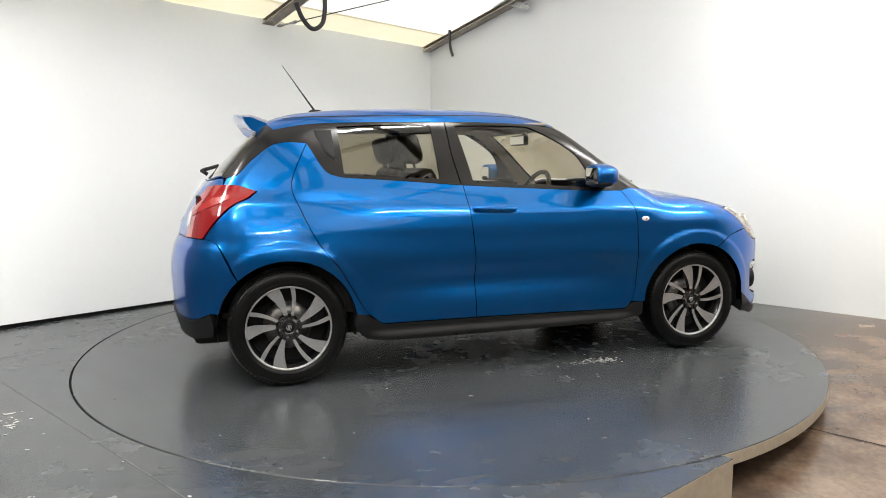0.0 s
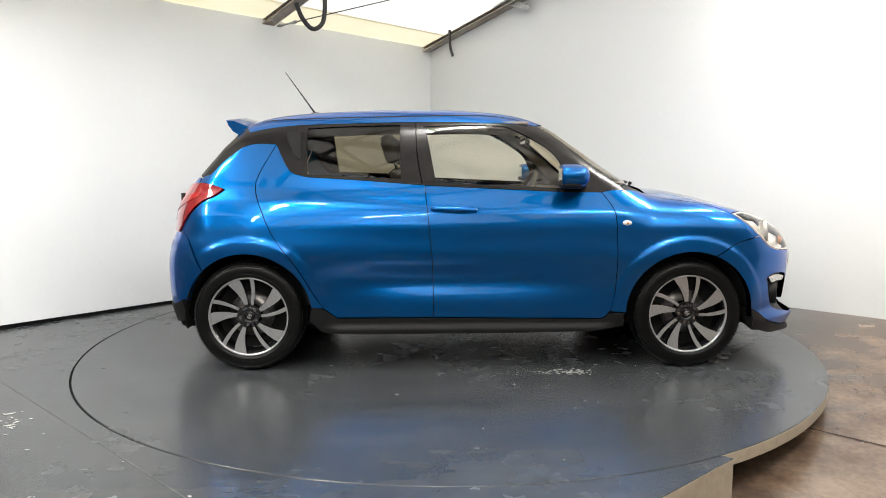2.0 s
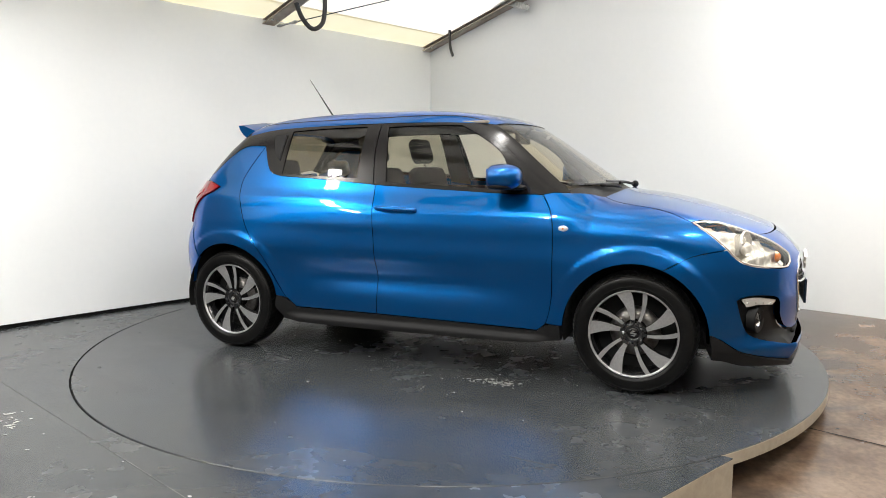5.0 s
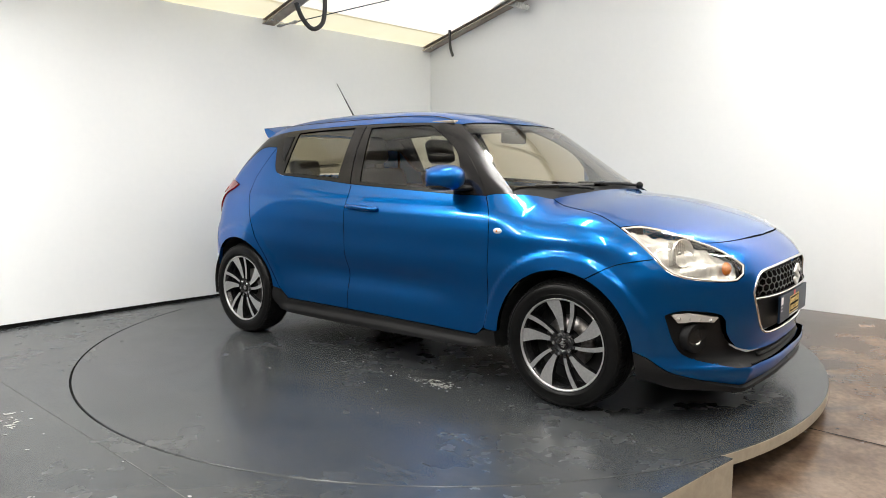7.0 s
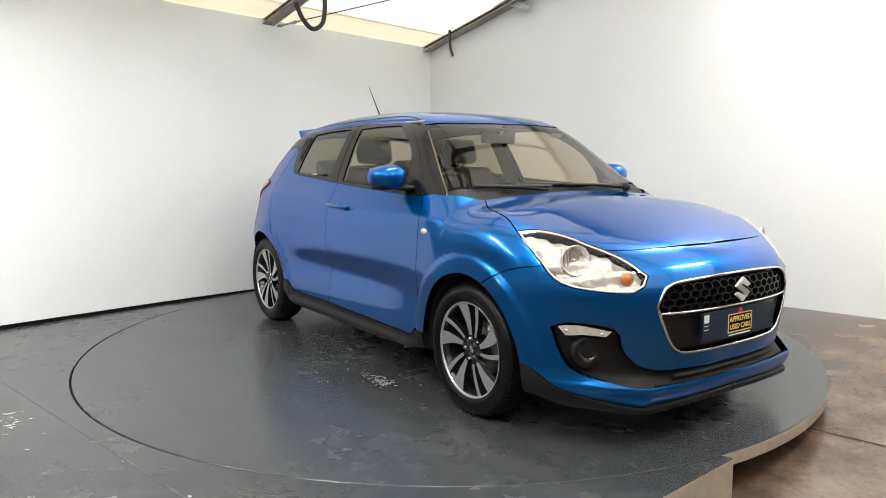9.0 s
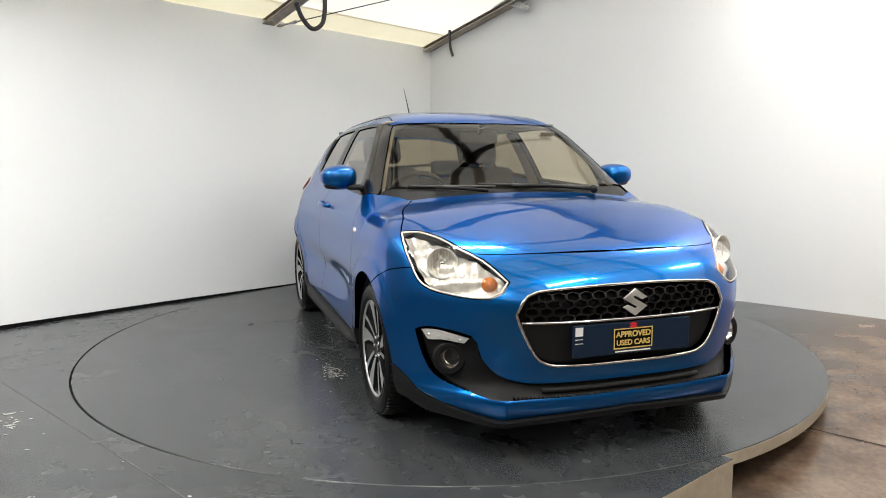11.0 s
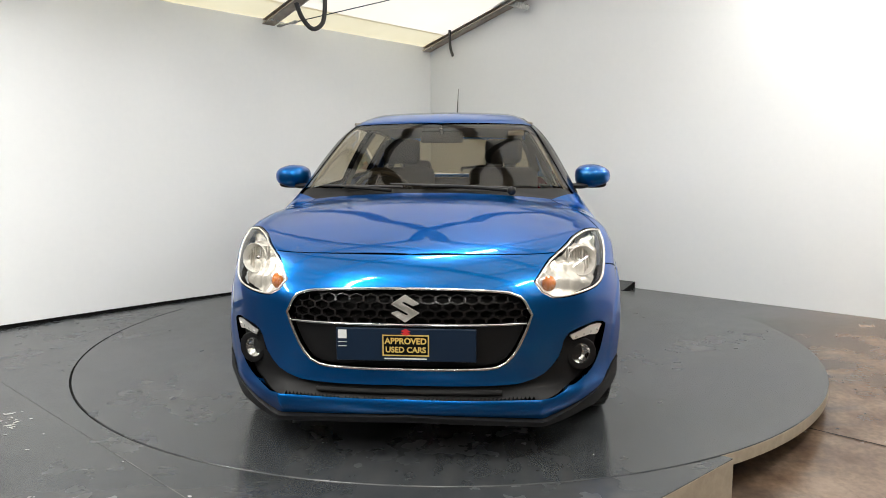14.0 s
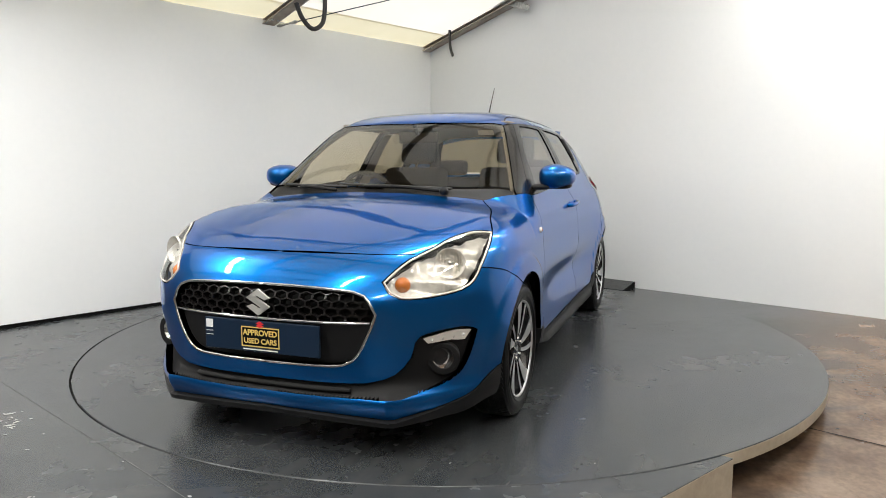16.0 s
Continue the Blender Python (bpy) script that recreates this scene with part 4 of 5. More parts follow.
# black sills
SILL = outline(sides([(-0.868, 0.362), (-0.805, 0.345), (-0.735, 0.294)]), sides([(-0.735, 0.294), (0.0, 0.290), (0.735, 0.279)]), sides([(0.735, 0.279), (0.79, 0.316), (0.860, 0.318)]), sides([(0.860, 0.318), (0.864, 0.235)]), sides([(0.864, 0.240), (0.60, 0.220), (0.0, 0.212), (-0.60, 0.212), (-0.82, 0.220)]), sides([(-0.82, 0.220), (-0.885, 0.290), (-0.868, 0.362)]))
pair("side_skirt", "roll", SILL, M_TRIM, car, label="black moulded side skirt", gap=0.001, depth=0.05, cell=0.010, shape=lambda o, n: o + n * (0.003 + 0.024 * np.clip((0.262 - o[:, 2]) / 0.024, 0, 1) * np.clip((0.84 - np.abs(o[:, 0])) / 0.12, 0, 1))[:, None])

# front bumper with its openings
LIP_TOP = [(1.576, -0.845, 0.335), (1.632, -0.815, 0.308), (1.700, -0.760, 0.252), (1.755, -0.705, 0.228), (1.820, -0.635, 0.206), (1.905, -0.508, 0.176), (1.975, -0.25, 0.196), (1.996, 0, 0.204)]
IN_LOW = [(1.985, 0, 0.268), (1.970, -0.36, 0.266), (1.902, -0.532, 0.262), (1.772, -0.692, 0.310), (1.717, -0.735, 0.372), (1.684, -0.768, 0.496)]
IN_TOP = [(1.684, -0.768, 0.496), (1.746, -0.731, 0.517), (1.875, -0.613, 0.495), (1.885, -0.575, 0.410), (1.910, -0.520, 0.345), (1.940, -0.440, 0.318), (1.968, -0.355, 0.312), (1.990, 0, 0.312)]
GR_LOW = [(1.997, 0, 0.379), (1.992, -0.22, 0.380), (1.974, -0.340, 0.388), (1.967, -0.398, 0.432), (1.968, -0.449, 0.535), (1.963, -0.466, 0.585), (1.968, -0.440, 0.635), (1.970, -0.385, 0.667), (1.985, -0.20, 0.680), (1.997, 0, 0.683)]
bump = outline([(1.875, 0.0, 0.797), (1.858, -0.281, 0.798), (1.822, -0.460, 0.796), (1.775, -0.568, 0.797)], HL_TIP, HL_LOW, L_GAPF[:2] + [arch(1.225, 68, 68, n=1)[0]], arch(1.225, 68, -3), [arch(1.225, -3, -3, n=1)[0], LIP_TOP[0]], LIP_TOP[:6], LIP_TOP[5:], [LIP_TOP[-1], IN_LOW[0]], IN_LOW[:3], IN_LOW[2:], IN_TOP, [IN_TOP[-1], GR_LOW[0]], GR_LOW, [GR_LOW[-1], (1.96, 0, 0.74), (1.875, 0, 0.797)])
panel("front_bumper", "front", bump, M_BLUE, car, both=True, depth=0.030, cell=0.012)
panel("front_lip", "front", outline(LIP_TOP[:6], LIP_TOP[5:], [(1.996, 0, 0.204), (1.99, 0, 0.179)], [(1.99, 0, 0.179), (1.96, -0.30, 0.170), (1.895, -0.508, 0.154)], [(1.895, -0.508, 0.154), (1.80, -0.655, 0.172), (1.715, -0.722, 0.178), (1.640, -0.800, 0.205), (1.590, -0.83, 0.212)], [(1.590, -0.83, 0.212), (1.576, -0.845, 0.335)]), M_TRIM, car, "black front lip spoiler", both=True, depth=0.08, cell=0.02, shape=lambda o, n: o + n * (0.006 + 0.015 * np.clip((0.215 - o[:, 2]) / 0.05, 0, 1))[:, None])
panel("lower_intake", "front", outline(IN_LOW[:3], IN_LOW[2:], IN_TOP, [IN_TOP[-1], IN_LOW[0]]), M_TRIM, car, "black lower intake and fog light surround", off=-0.030, depth=0, gap=0.004, cell=0.012, both=True)
panel("grille_back", "front", outline(GR_LOW, [GR_LOW[-1], GR_LOW[0]]), M_SHADOWBLACK, car, "dark radiator opening behind the grille", off=-0.055, depth=0, gap=-0.01, both=True)
LG = outline([(1.997, 0, 0.385), (1.992, -0.22, 0.386), (1.974, -0.336, 0.394), (1.967, -0.392, 0.438), (1.968, -0.442, 0.535)], [(1.968, -0.442, 0.535), (1.975, -0.442, 0.548), (2.02, 0, 0.551)], [(2.02, 0, 0.551), (1.997, 0, 0.385)])
panel("lower_grille", "front", LG, M_TRIM, car, "black lower grille panel", off=-0.022, depth=0.01, gap=0, both=True)


def front_points(spots):
    """The nose at each y, z, off its surface."""
    s = np.array(spots, float)
    o = np.stack([np.full(len(s), 0.9), s[:, 0], s[:, 1]], -1)
    p = cast(o, np.tile([[1.0, 0.0, 0.0]], (len(s), 1)))
    return [Vector(v) for v in p + body_n(p) * s[:, 2:3]]


def grille_inside(y, z):
    w = np.interp(z, [0.38, 0.432, 0.535, 0.585, 0.635, 0.667, 0.681], [0.32, 0.395, 0.447, 0.464, 0.438, 0.385, 0.15])
    return abs(y) < w - 0.004 and 0.559 < z < 0.680 - 0.02 * (y / 0.4) ** 2


bm = bmesh.new()
HX, HR, HI = 0.0545, 0.0315, 0.0262
cells, spots = 0, []
for row in range(6):
    for col in range(-11, 12):
        cy, cz = (col + 0.5 * (row % 2)) * HX, 0.562 + row * 0.0296
        if not grille_inside(cy, cz):
            continue
        cells += 1
        for r, off in ((HR, -0.012), (HI, -0.012), (HI * 0.86, -0.040)):
            for k in range(6):
                a = radians(30 + 60 * k)
                spots.append((max(-0.455, min(0.455, cy + r * math.cos(a))), max(0.556, min(0.679, cz + r * 0.63 * math.sin(a))), off))
hv = [bm.verts.new(p) for p in front_points(spots)]
for c in range(cells):
    ro, ri, rb = (hv[c * 18 + 6 * k:c * 18 + 6 * k + 6] for k in range(3))
    for k in range(6):
        j = (k + 1) % 6
        bm.faces.new((ro[k], ro[j], ri[j], ri[k]))
        bm.faces.new((ri[k], ri[j], rb[j], rb[k]))
part("grille_mesh", bm, M_GLOSSBLACK, car, "black honeycomb grille mesh")
ringpts = front_points([(y, z, 0.002) for x, y, z in outline(GR_LOW)])
loop = ringpts + [Vector((p.x, -p.y, p.z)) for p in reversed(ringpts)]
part("grille_surround", add_tube(bmesh.new(), loop, 0.0065, 6), M_CHROME, car, "thin chrome grille surround", True)
part("grille_bar", add_tube(bmesh.new(), front_points([(-0.446 + 0.892 * k / 24, 0.553, 0.0) for k in range(25)]), 0.0055, 6), M_CHROME, car, "thin chrome bar across the grille", True)
part("intake_slot", add_tube(bmesh.new(), front_points([(-0.36 + 0.72 * k / 20, 0.292, -0.018) for k in range(21)]), 0.010, 8), M_SHADOWBLACK, car, "", True)
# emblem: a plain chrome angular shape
bm = bmesh.new()
for s in (1, -1):
    add_prism(bm, [Vector((2.030, s * y, 0.617 + s * z)) for y, z in ((0.000, 0.052), (0.052, 0.018), (0.030, 0.010), (-0.004, 0.026), (-0.018, 0.018), (0.050, -0.016), (0.030, -0.030), (-0.052, 0.016))], (0.010, 0, 0))
part("emblem", bm, M_BADGE, car, "angular chrome emblem")

# number plate board with a printed badge
plate = part("plate_board", add_box(bmesh.new(), (2.018, -0.262, 0.416), (2.030, 0.262, 0.540), None, 0.003), M_PLATE, car, "dark navy plate board with a gold dealer badge")
FX = 2.0312


def print_box(name, y0, y1, z0, z1, material, x=FX, label=""):
    return part(name, add_box(bmesh.new(), (x - 0.001, y0, z0), (x + 0.0008, y1, z1)), material, plate, label)


bm = bmesh.new()
for lo, hi in (((-0.087, 0.436), (0.087, 0.440)), ((-0.087, 0.512), (0.087, 0.516)), ((-0.087, 0.440), (-0.083, 0.512)), ((0.083, 0.440), (0.087, 0.512))):
    add_box(bm, (FX - 0.001, lo[0], lo[1]), (FX + 0.0008, hi[0], hi[1]))
part("badge_border", bm, M_GOLD, plate, "gold printed border")
print_box("badge_field", -0.081, 0.081, 0.442, 0.510, M_BLACK, FX - 0.0006)


def words(body, size, y, z, material, parent, name):
    cu = bpy.data.curves.new(name, "FONT")
    cu.body, cu.size, cu.align_x, cu.align_y, cu.extrude = body, size, "CENTER", "CENTER", 0.0004
    cu.offset = size * 0.028
    t = bpy.data.objects.new(name, cu)
    me = bpy.data.meshes.new_from_object(t)
    bpy.data.objects.remove(t)
    me.transform(Matrix(((0, 0, 1, FX + 0.001), (1, 0, 0, y), (0, 1, 0, z), (0, 0, 0, 1))))
    me.materials.append(material)
    ob = new(name, me)
    ob.parent = parent
    return ob


words("APPROVED", 0.0315, 0, 0.492, M_GOLD, plate, "badge_text")
words("USED CARS", 0.0295, 0, 0.459, M_GOLD, plate, "badge_text")
bm = bmesh.new()
add_prism(bm, [Vector((FX - 0.001, y, z)) for y, z in ((0.0, 0.540), (0.018, 0.529), (0.006, 0.525), (0.018, 0.520), (0.0, 0.512), (-0.018, 0.522), (-0.006, 0.526), (-0.018, 0.531))], (0.0018, 0, 0))
part("red_mark", bm, M_REDPRINT, plate, "red printed mark")
print_box("web_line", -0.080, 0.078, 0.4235, 0.428, M_WHITE, label="unreadable white line of print")
print_box("side_label", -0.254, -0.222, 0.500, 0.533, M_WHITE, label="small white label")
print_box("side_label", -0.254, -0.222, 0.470, 0.472, M_WHITE)
print_box("side_label", -0.254, -0.222, 0.486, 0.488, M_WHITE)

# headlights: clear lens over a bright bowl with an amber lamp
HL = outline(HL_IN, HL_TIP, HL_LOW, list(reversed(R_HL)))


def facing(p, d):
    return Matrix.Translation(p) @ Vector(d).to_track_quat("Z", "Y").to_matrix().to_4x4()


for m in (False, True):
    s = -1 if m else 1
    lamp = panel("headlight", "front", HL, M_LENS, car, "clear swept-back headlight with chrome bowl and amber bulb", gap=0.001, off=0.002, depth=0.0, mirror=m, cell=0.02)
    lamp.visible_shadow = False
    panel("housing", "front", HL, M_SATIN, lamp, gap=0.004, off=-0.001, depth=0.0, mirror=m, cell=0.012, shape=lambda o, n: o - n * (0.026 + 0.020 * np.abs(np.mod(np.abs(o[:, 1]) * 24 + o[:, 2] * 9, 1) - 0.5) + 0.030 * np.abs(np.mod(o[:, 2] * 11 - o[:, 0] * 4, 1) - 0.5))[:, None])
    F = Matrix.Diagonal((1, s, 1, 1))
    d = Vector((0.90, -0.36, 0.10)).normalized()
    p = Vector((1.715, -0.672, 0.757))
    B = F @ facing(p - d * 0.040, d)
    part("reflector_bowl", add_lathe(bmesh.new(), [(0.012, 0.0), (0.03, 0.006), (0.048, 0.022), (0.058, 0.048), (0.062, 0.052), (0.062, 0.040)], 28, B), M_BOWL, lamp, "chrome reflector bowl", True)
    part("bulb_cap", add_lathe(bmesh.new(), [(0.0, 0.034), (0.010, 0.032), (0.013, 0.024), (0.013, 0.0)], 16, B), M_CHROME, lamp, "", True)
    bm = bmesh.new()
    for k in range(-4, 5):
        add_box(bm, (k * 0.0125 - 0.0015, -0.050, 0.012), (k * 0.0125 + 0.0015, 0.050, 0.030), B @ Matrix.Translation((0.0, 0, 0)))
    part("reflector_ribs", bm, M_SATIN, lamp)
    A = F @ facing(Vector((1.890, -0.545, 0.690)) - d * 0.028, d)
    part("indicator", add_lathe(bmesh.new(), [(0.0, 0.020), (0.012, 0.018), (0.022, 0.010), (0.030, 0.0)], 20, A), M_AMBER, lamp, "amber indicator bulb", True)
    bm = bmesh.new()
    rim = [Vector(v) for v in HL]
    pts = [Vector(q) for q in from_chart("front", shrink(to_chart("front", HL), 0.005))]
    add_tube(bm, [Vector((q.x, q.y * s, q.z)) for q in pts + pts[:1]], 0.0042, 6)
    part("lamp_rim", bm, M_SATIN, lamp, "", True)
    # fog light and day running strip
    d = Vector((0.93, -0.36, 0)).normalized()
    B = F @ facing(Vector((1.792, -0.672, 0.394)) - d * 0.036, d)
    fog = part("fog_light", add_lathe(bmesh.new(), [(0.040, 0.032), (0.043, 0.036), (0.046, 0.034), (0.060, 0.042), (0.064, 0.038), (0.066, 0.0)], 28, B), M_TRIM, car, "round fog light in a black surround", True)
    part("fog_bowl", add_lathe(bmesh.new(), [(0.0, 0.006), (0.016, 0.006), (0.030, 0.016), (0.040, 0.032)], 24, B), M_CHROME, fog, "", True)
    fl = part("fog_lens", add_lathe(bmesh.new(), [(0.0, 0.040), (0.022, 0.038), (0.041, 0.033)], 24, B), M_LENS, fog, "", True)
    fl.visible_shadow = False
    strip = outline([(1.706, -0.755, 0.500), (1.773, -0.712, 0.508), (1.868, -0.618, 0.486)], [(1.868, -0.618, 0.486), (1.853, -0.633, 0.464)], [(1.853, -0.633, 0.464), (1.780, -0.700, 0.470), (1.730, -0.735, 0.464), (1.706, -0.755, 0.500)])
    drl = panel("daytime_light", "front", strip, M_BADGE, car, "slim chrome daytime running light", gap=0, off=-0.004, depth=0.02, mirror=m, cell=0.02)
    for k in range(4):
        a = Vector((1.735 + 0.034 * k, -0.735 + 0.031 * k, 0.484 - 0.003 * k))
        part("led", add_lathe(bmesh.new(), [(0.0, 0.010), (0.006, 0.008), (0.008, 0.0)], 10, F @ facing(a, d)), M_WHITELENS, drl, "", True)


# ---- wheels ----
def make_wheel():
    """A wheel about the y axis, outer side towards -y."""
    w = new("wheel")
    R = Matrix.Rotation(radians(90), 4, "X")
    tyre = part("tyre", add_lathe(bmesh.new(), [(0.218, 0.078), (0.226, 0.087), (0.245, 0.094), (0.272, 0.094), (0.288, 0.085), (0.2985, 0.070), (0.3035, 0.05), (0.3055, 0.0), (0.3045, -0.05), (0.302, -0.072), (0.285, -0.09), (0.25, -0.094), (0.212, -0.078)], 96, R), M_TYRE, w, "black low-profile tyre", True)
    bm = bmesh.new()
    for k in range(72):
        for row in (-1, 1):
            a = math.tau * (k + (0.5 if row > 0 else 0)) / 72
            m = R @ Matrix.Rotation(a, 4, "Z") @ Matrix.Translation((0.3015, 0, row * 0.058)) @ Matrix.Rotation(radians(20 * row), 4, "X") @ Matrix.Rotation(radians(-row * 11), 4, "Y")
            add_box(bm, (-0.003, -0.0085, -0.024), (0.0022, 0.0085, 0.024), m)
    for o in (-0.026, 0.0, 0.026):
        add_lathe(bm, [(0.303, o - 0.009), (0.3065, o - 0.008), (0.3065, o + 0.008), (0.303, o + 0.009)], 72, R)
    part("tread", bm, M_TYRE, tyre)
    for rr in (0.238, 0.262, 0.285):
        part("sidewall_rib", add_lathe(bmesh.new(), [(rr - 0.003, 0.088), (rr, 0.0965 if rr < 0.28 else 0.0905), (rr + 0.003, 0.088)], 64, R), M_TYRE, tyre, "", True)
    rim = part("rim", add_lathe(bmesh.new(), [(0.212, 0.083), (0.216, 0.087), (0.222, 0.086), (0.224, 0.080), (0.214, 0.070), (0.206, 0.062), (0.198, 0.0), (0.196, -0.07), (0.212, -0.085)], 72, R), M_WHEELBLACK, w, "black alloy rim", True)
    part("rim_edge", add_lathe(bmesh.new(), [(0.2105, 0.0805), (0.2125, 0.0850), (0.2165, 0.0882), (0.2205, 0.0876)], 72, R), M_ALLOY, rim, "machined silver rim edge", True)
    part("brake_disc", add_lathe(bmesh.new(), [(0.06, 0.0), (0.125, 0.0), (0.125, -0.02), (0.06, -0.02)], 48, R), M_DISCMETAL, w, "steel brake disc", True)
    part("hub_back", add_lathe(bmesh.new(), [(0.0, -0.03), (0.197, -0.03)], 48, R), M_SHADOWBLACK, w)

    # ten swept blades, broad and slim in turn, each dark with a machined face
    def blade(a, broad):
        bm, face = bmesh.new(), bmesh.new()
        n = 9
        rows = []
        for k in range(n):
            t = k / (n - 1)
            r = 0.046 + (0.2130 - 0.046) * t
            sweep = a + radians(11) * (t ** 1.3) - radians(3)
            half = ((0.0085 + 0.0335 * t ** 1.35) if broad else (0.0070 + 0.0065 * t)) * (1 - 0.10 * max(0, t - 0.85) / 0.15)
            z = 0.066 + 0.014 * t
            c = Vector((r * math.cos(sweep), r * math.sin(sweep), z))
            s = Vector((-math.sin(sweep), math.cos(sweep), 0))
            rows.append([c - s * half, c + s * half])
        fv = [[face.verts.new(R @ (p + Vector((0, 0, 0.0012)))) for p in (l.lerp(q, 0.04), l.lerp(q, 0.96))] for l, q in rows[1:]]
        for p, q in zip(fv, fv[1:]):
            face.faces.new((p[0], p[1], q[1], q[0]))
        tv = [[bm.verts.new(R @ p) for p in (l, q, q + Vector((0, 0, -0.026)), l + Vector((0, 0, -0.026)))] for l, q in rows]
        for p, q in zip(tv, tv[1:]):
            for i in range(4):
                bm.faces.new((p[i], p[(i + 1) % 4], q[(i + 1) % 4], q[i]))
        bm.faces.new(tv[0]), bm.faces.new(list(reversed(tv[-1])))
        sp = part("spoke", bm, M_WHEELBLACK, w)
        part("machined_face", face, M_ALLOY, sp, "machined silver spoke face")

    for k in range(10):
        blade(math.tau * (k + 0.25) / 10 + (0.07 if k % 2 else -0.07), k % 2 == 0)
    hub = part("hub", add_lathe(bmesh.new(), [(0.0, 0.062), (0.030, 0.062), (0.033, 0.067), (0.050, 0.064), (0.056, 0.056), (0.056, 0.03)], 40, R), M_WHEELBLACK, w, "", True)
    part("centre_cap", add_lathe(bmesh.new(), [(0.0, 0.067), (0.024, 0.066), (0.028, 0.062)], 28, R), M_GLOSSBLACK, hub, "black centre cap", True)
    bm = bmesh.new()
    for s in (1, -1):
        add_prism(bm, [R @ Vector((s * x, s * z, 0.0675)) for x, z in ((0.0, 0.016), (0.016, 0.005), (0.0, 0.008), (-0.006, 0.004), (0.015, -0.006), (0.009, -0.010), (-0.016, 0.005))], R @ Vector((0, 0, 0.001)))
    part("cap_mark", bm, M_ALLOY, hub)
    for k in range(5):
        a = math.tau * k / 5 + 0.3
        part("wheel_nut", add_lathe(bmesh.new(), [(0.0, 0.076), (0.007, 0.076), (0.0095, 0.070), (0.0095, 0.060)], 6, R @ Matrix.Translation((0.047 * math.cos(a), 0.047 * math.sin(a), 0))), M_CHROME, w)
    return w


def adopt(src, m):
    c = copy_thing(src, m)
    c.parent = car
    return c


wheel = make_wheel()
wheel.parent = car
WY = 0.752
wheel.matrix_basis = pose(1.225, -WY, 0.3065, 0, -19, 0)
for x, y, spin, turn in ((-1.225, -WY, 45, 0), (1.225, WY, 65, 180), (-1.225, WY, 20, 180)):
    adopt(wheel, pose(x, y, 0.3065, 0, 0, turn) @ pose(0, 0, 0, 0, spin, 0))

# ---- underside, wheel housings ----
part("underbody", add_box(bmesh.new(), (-1.70, -0.58, 0.19), (1.72, 0.58, 0.34), None, 0.03), M_SHADOWBLACK, car, "dull black underbody")
part("underbody", add_box(bmesh.new(), (-0.84, -0.79, 0.215), (0.83, 0.79, 0.34), None, 0.02), M_SHADOWBLACK, car)
part("bulkhead", add_box(bmesh.new(), (-1.66, -0.56, 0.34), (-1.56, 0.56, 0.98)), M_SHADOWBLACK, car)
part("bulkhead", add_box(bmesh.new(), (0.86, -0.62, 0.34), (0.90, 0.62, 0.90)), M_SHADOWBLACK, car)
for x in (1.225, -1.225):
    for s in (-1, 1):
        bm = bmesh.new()
        ps = [[bm.verts.new((x + 0.357 * math.cos(a), y, 0.308 + 0.357 * math.sin(a))) for a in [radians(-12 + 204 * k / 24) for k in range(25)]] for y in (s * 0.50, s * 0.815)]
        for k in range(24):
            bm.faces.new((ps[0][k], ps[0][k + 1], ps[1][k + 1], ps[1][k]))
        cv = bm.verts.new((x, s * 0.50, 0.308))
        for k in range(24):
            bm.faces.new((cv, ps[0][k], ps[0][k + 1]))
        part("wheel_arch_liner", bm, M_SHADOWBLACK, car)
part("door_lining", add_box(bmesh.new(), (-1.10, -0.70, 0.34), (0.80, -0.66, 0.985), None, 0.01), M_DASH, car, "charcoal door lining")
part("door_lining", add_box(bmesh.new(), (-1.10, 0.66, 0.34), (0.80, 0.70, 0.985), None, 0.01), M_DASH, car, "charcoal door lining")

# ---- cabin ----
part("cabin_floor", add_box(bmesh.new(), (-1.55, -0.66, 0.34), (0.86, 0.66, 0.37)), M_DASH, car)
bm = bmesh.new()
prof = [(0.86, 0.60), (0.50, 0.62), (0.46, 0.72), (0.47, 0.93), (0.55, 0.985), (0.80, 0.985), (0.98, 0.965), (0.98, 0.60)]
add_prism(bm, [Vector((x, -0.67, z)) for x, z in prof], (0, 1.34, 0))
part("dashboard", bm, M_DASH, car, "charcoal dashboard")
part("parcel_shelf", add_box(bmesh.new(), (-1.56, -0.58, 0.97), (-1.08, 0.58, 0.995), None, 0.006), M_DASH, car)


def cushion(bm, lo, hi, m=None, r=0.04):
    return add_box(bm, lo, hi, m, r)


def car_seat(x, y):
    m = Matrix.Translation((x, y, 0))
    back = m @ Matrix.Translation((-0.24, 0, 0.56)) @ Matrix.Rotation(radians(-16), 4, "Y")
    s = part("seat", cushion(bmesh.new(), (-0.26, -0.25, 0.42), (0.26, 0.25, 0.58), m, 0.05), M_FABRIC, car, "charcoal fabric front seat", True)
    part("seat_back", cushion(bmesh.new(), (-0.06, -0.24, 0.0), (0.06, 0.24, 0.58), back, 0.05), M_FABRIC, s, "", True)
    part("headrest", cushion(bmesh.new(), (-0.045, -0.13, 0.61), (0.045, 0.13, 0.79), back, 0.04), M_FABRIC, s, "", True)
    part("headrest_stay", add_tube(bmesh.new(), [back @ Vector((0, 0, 0.55)), back @ Vector((0, 0, 0.63))], 0.008, 6), M_CHROME, s)


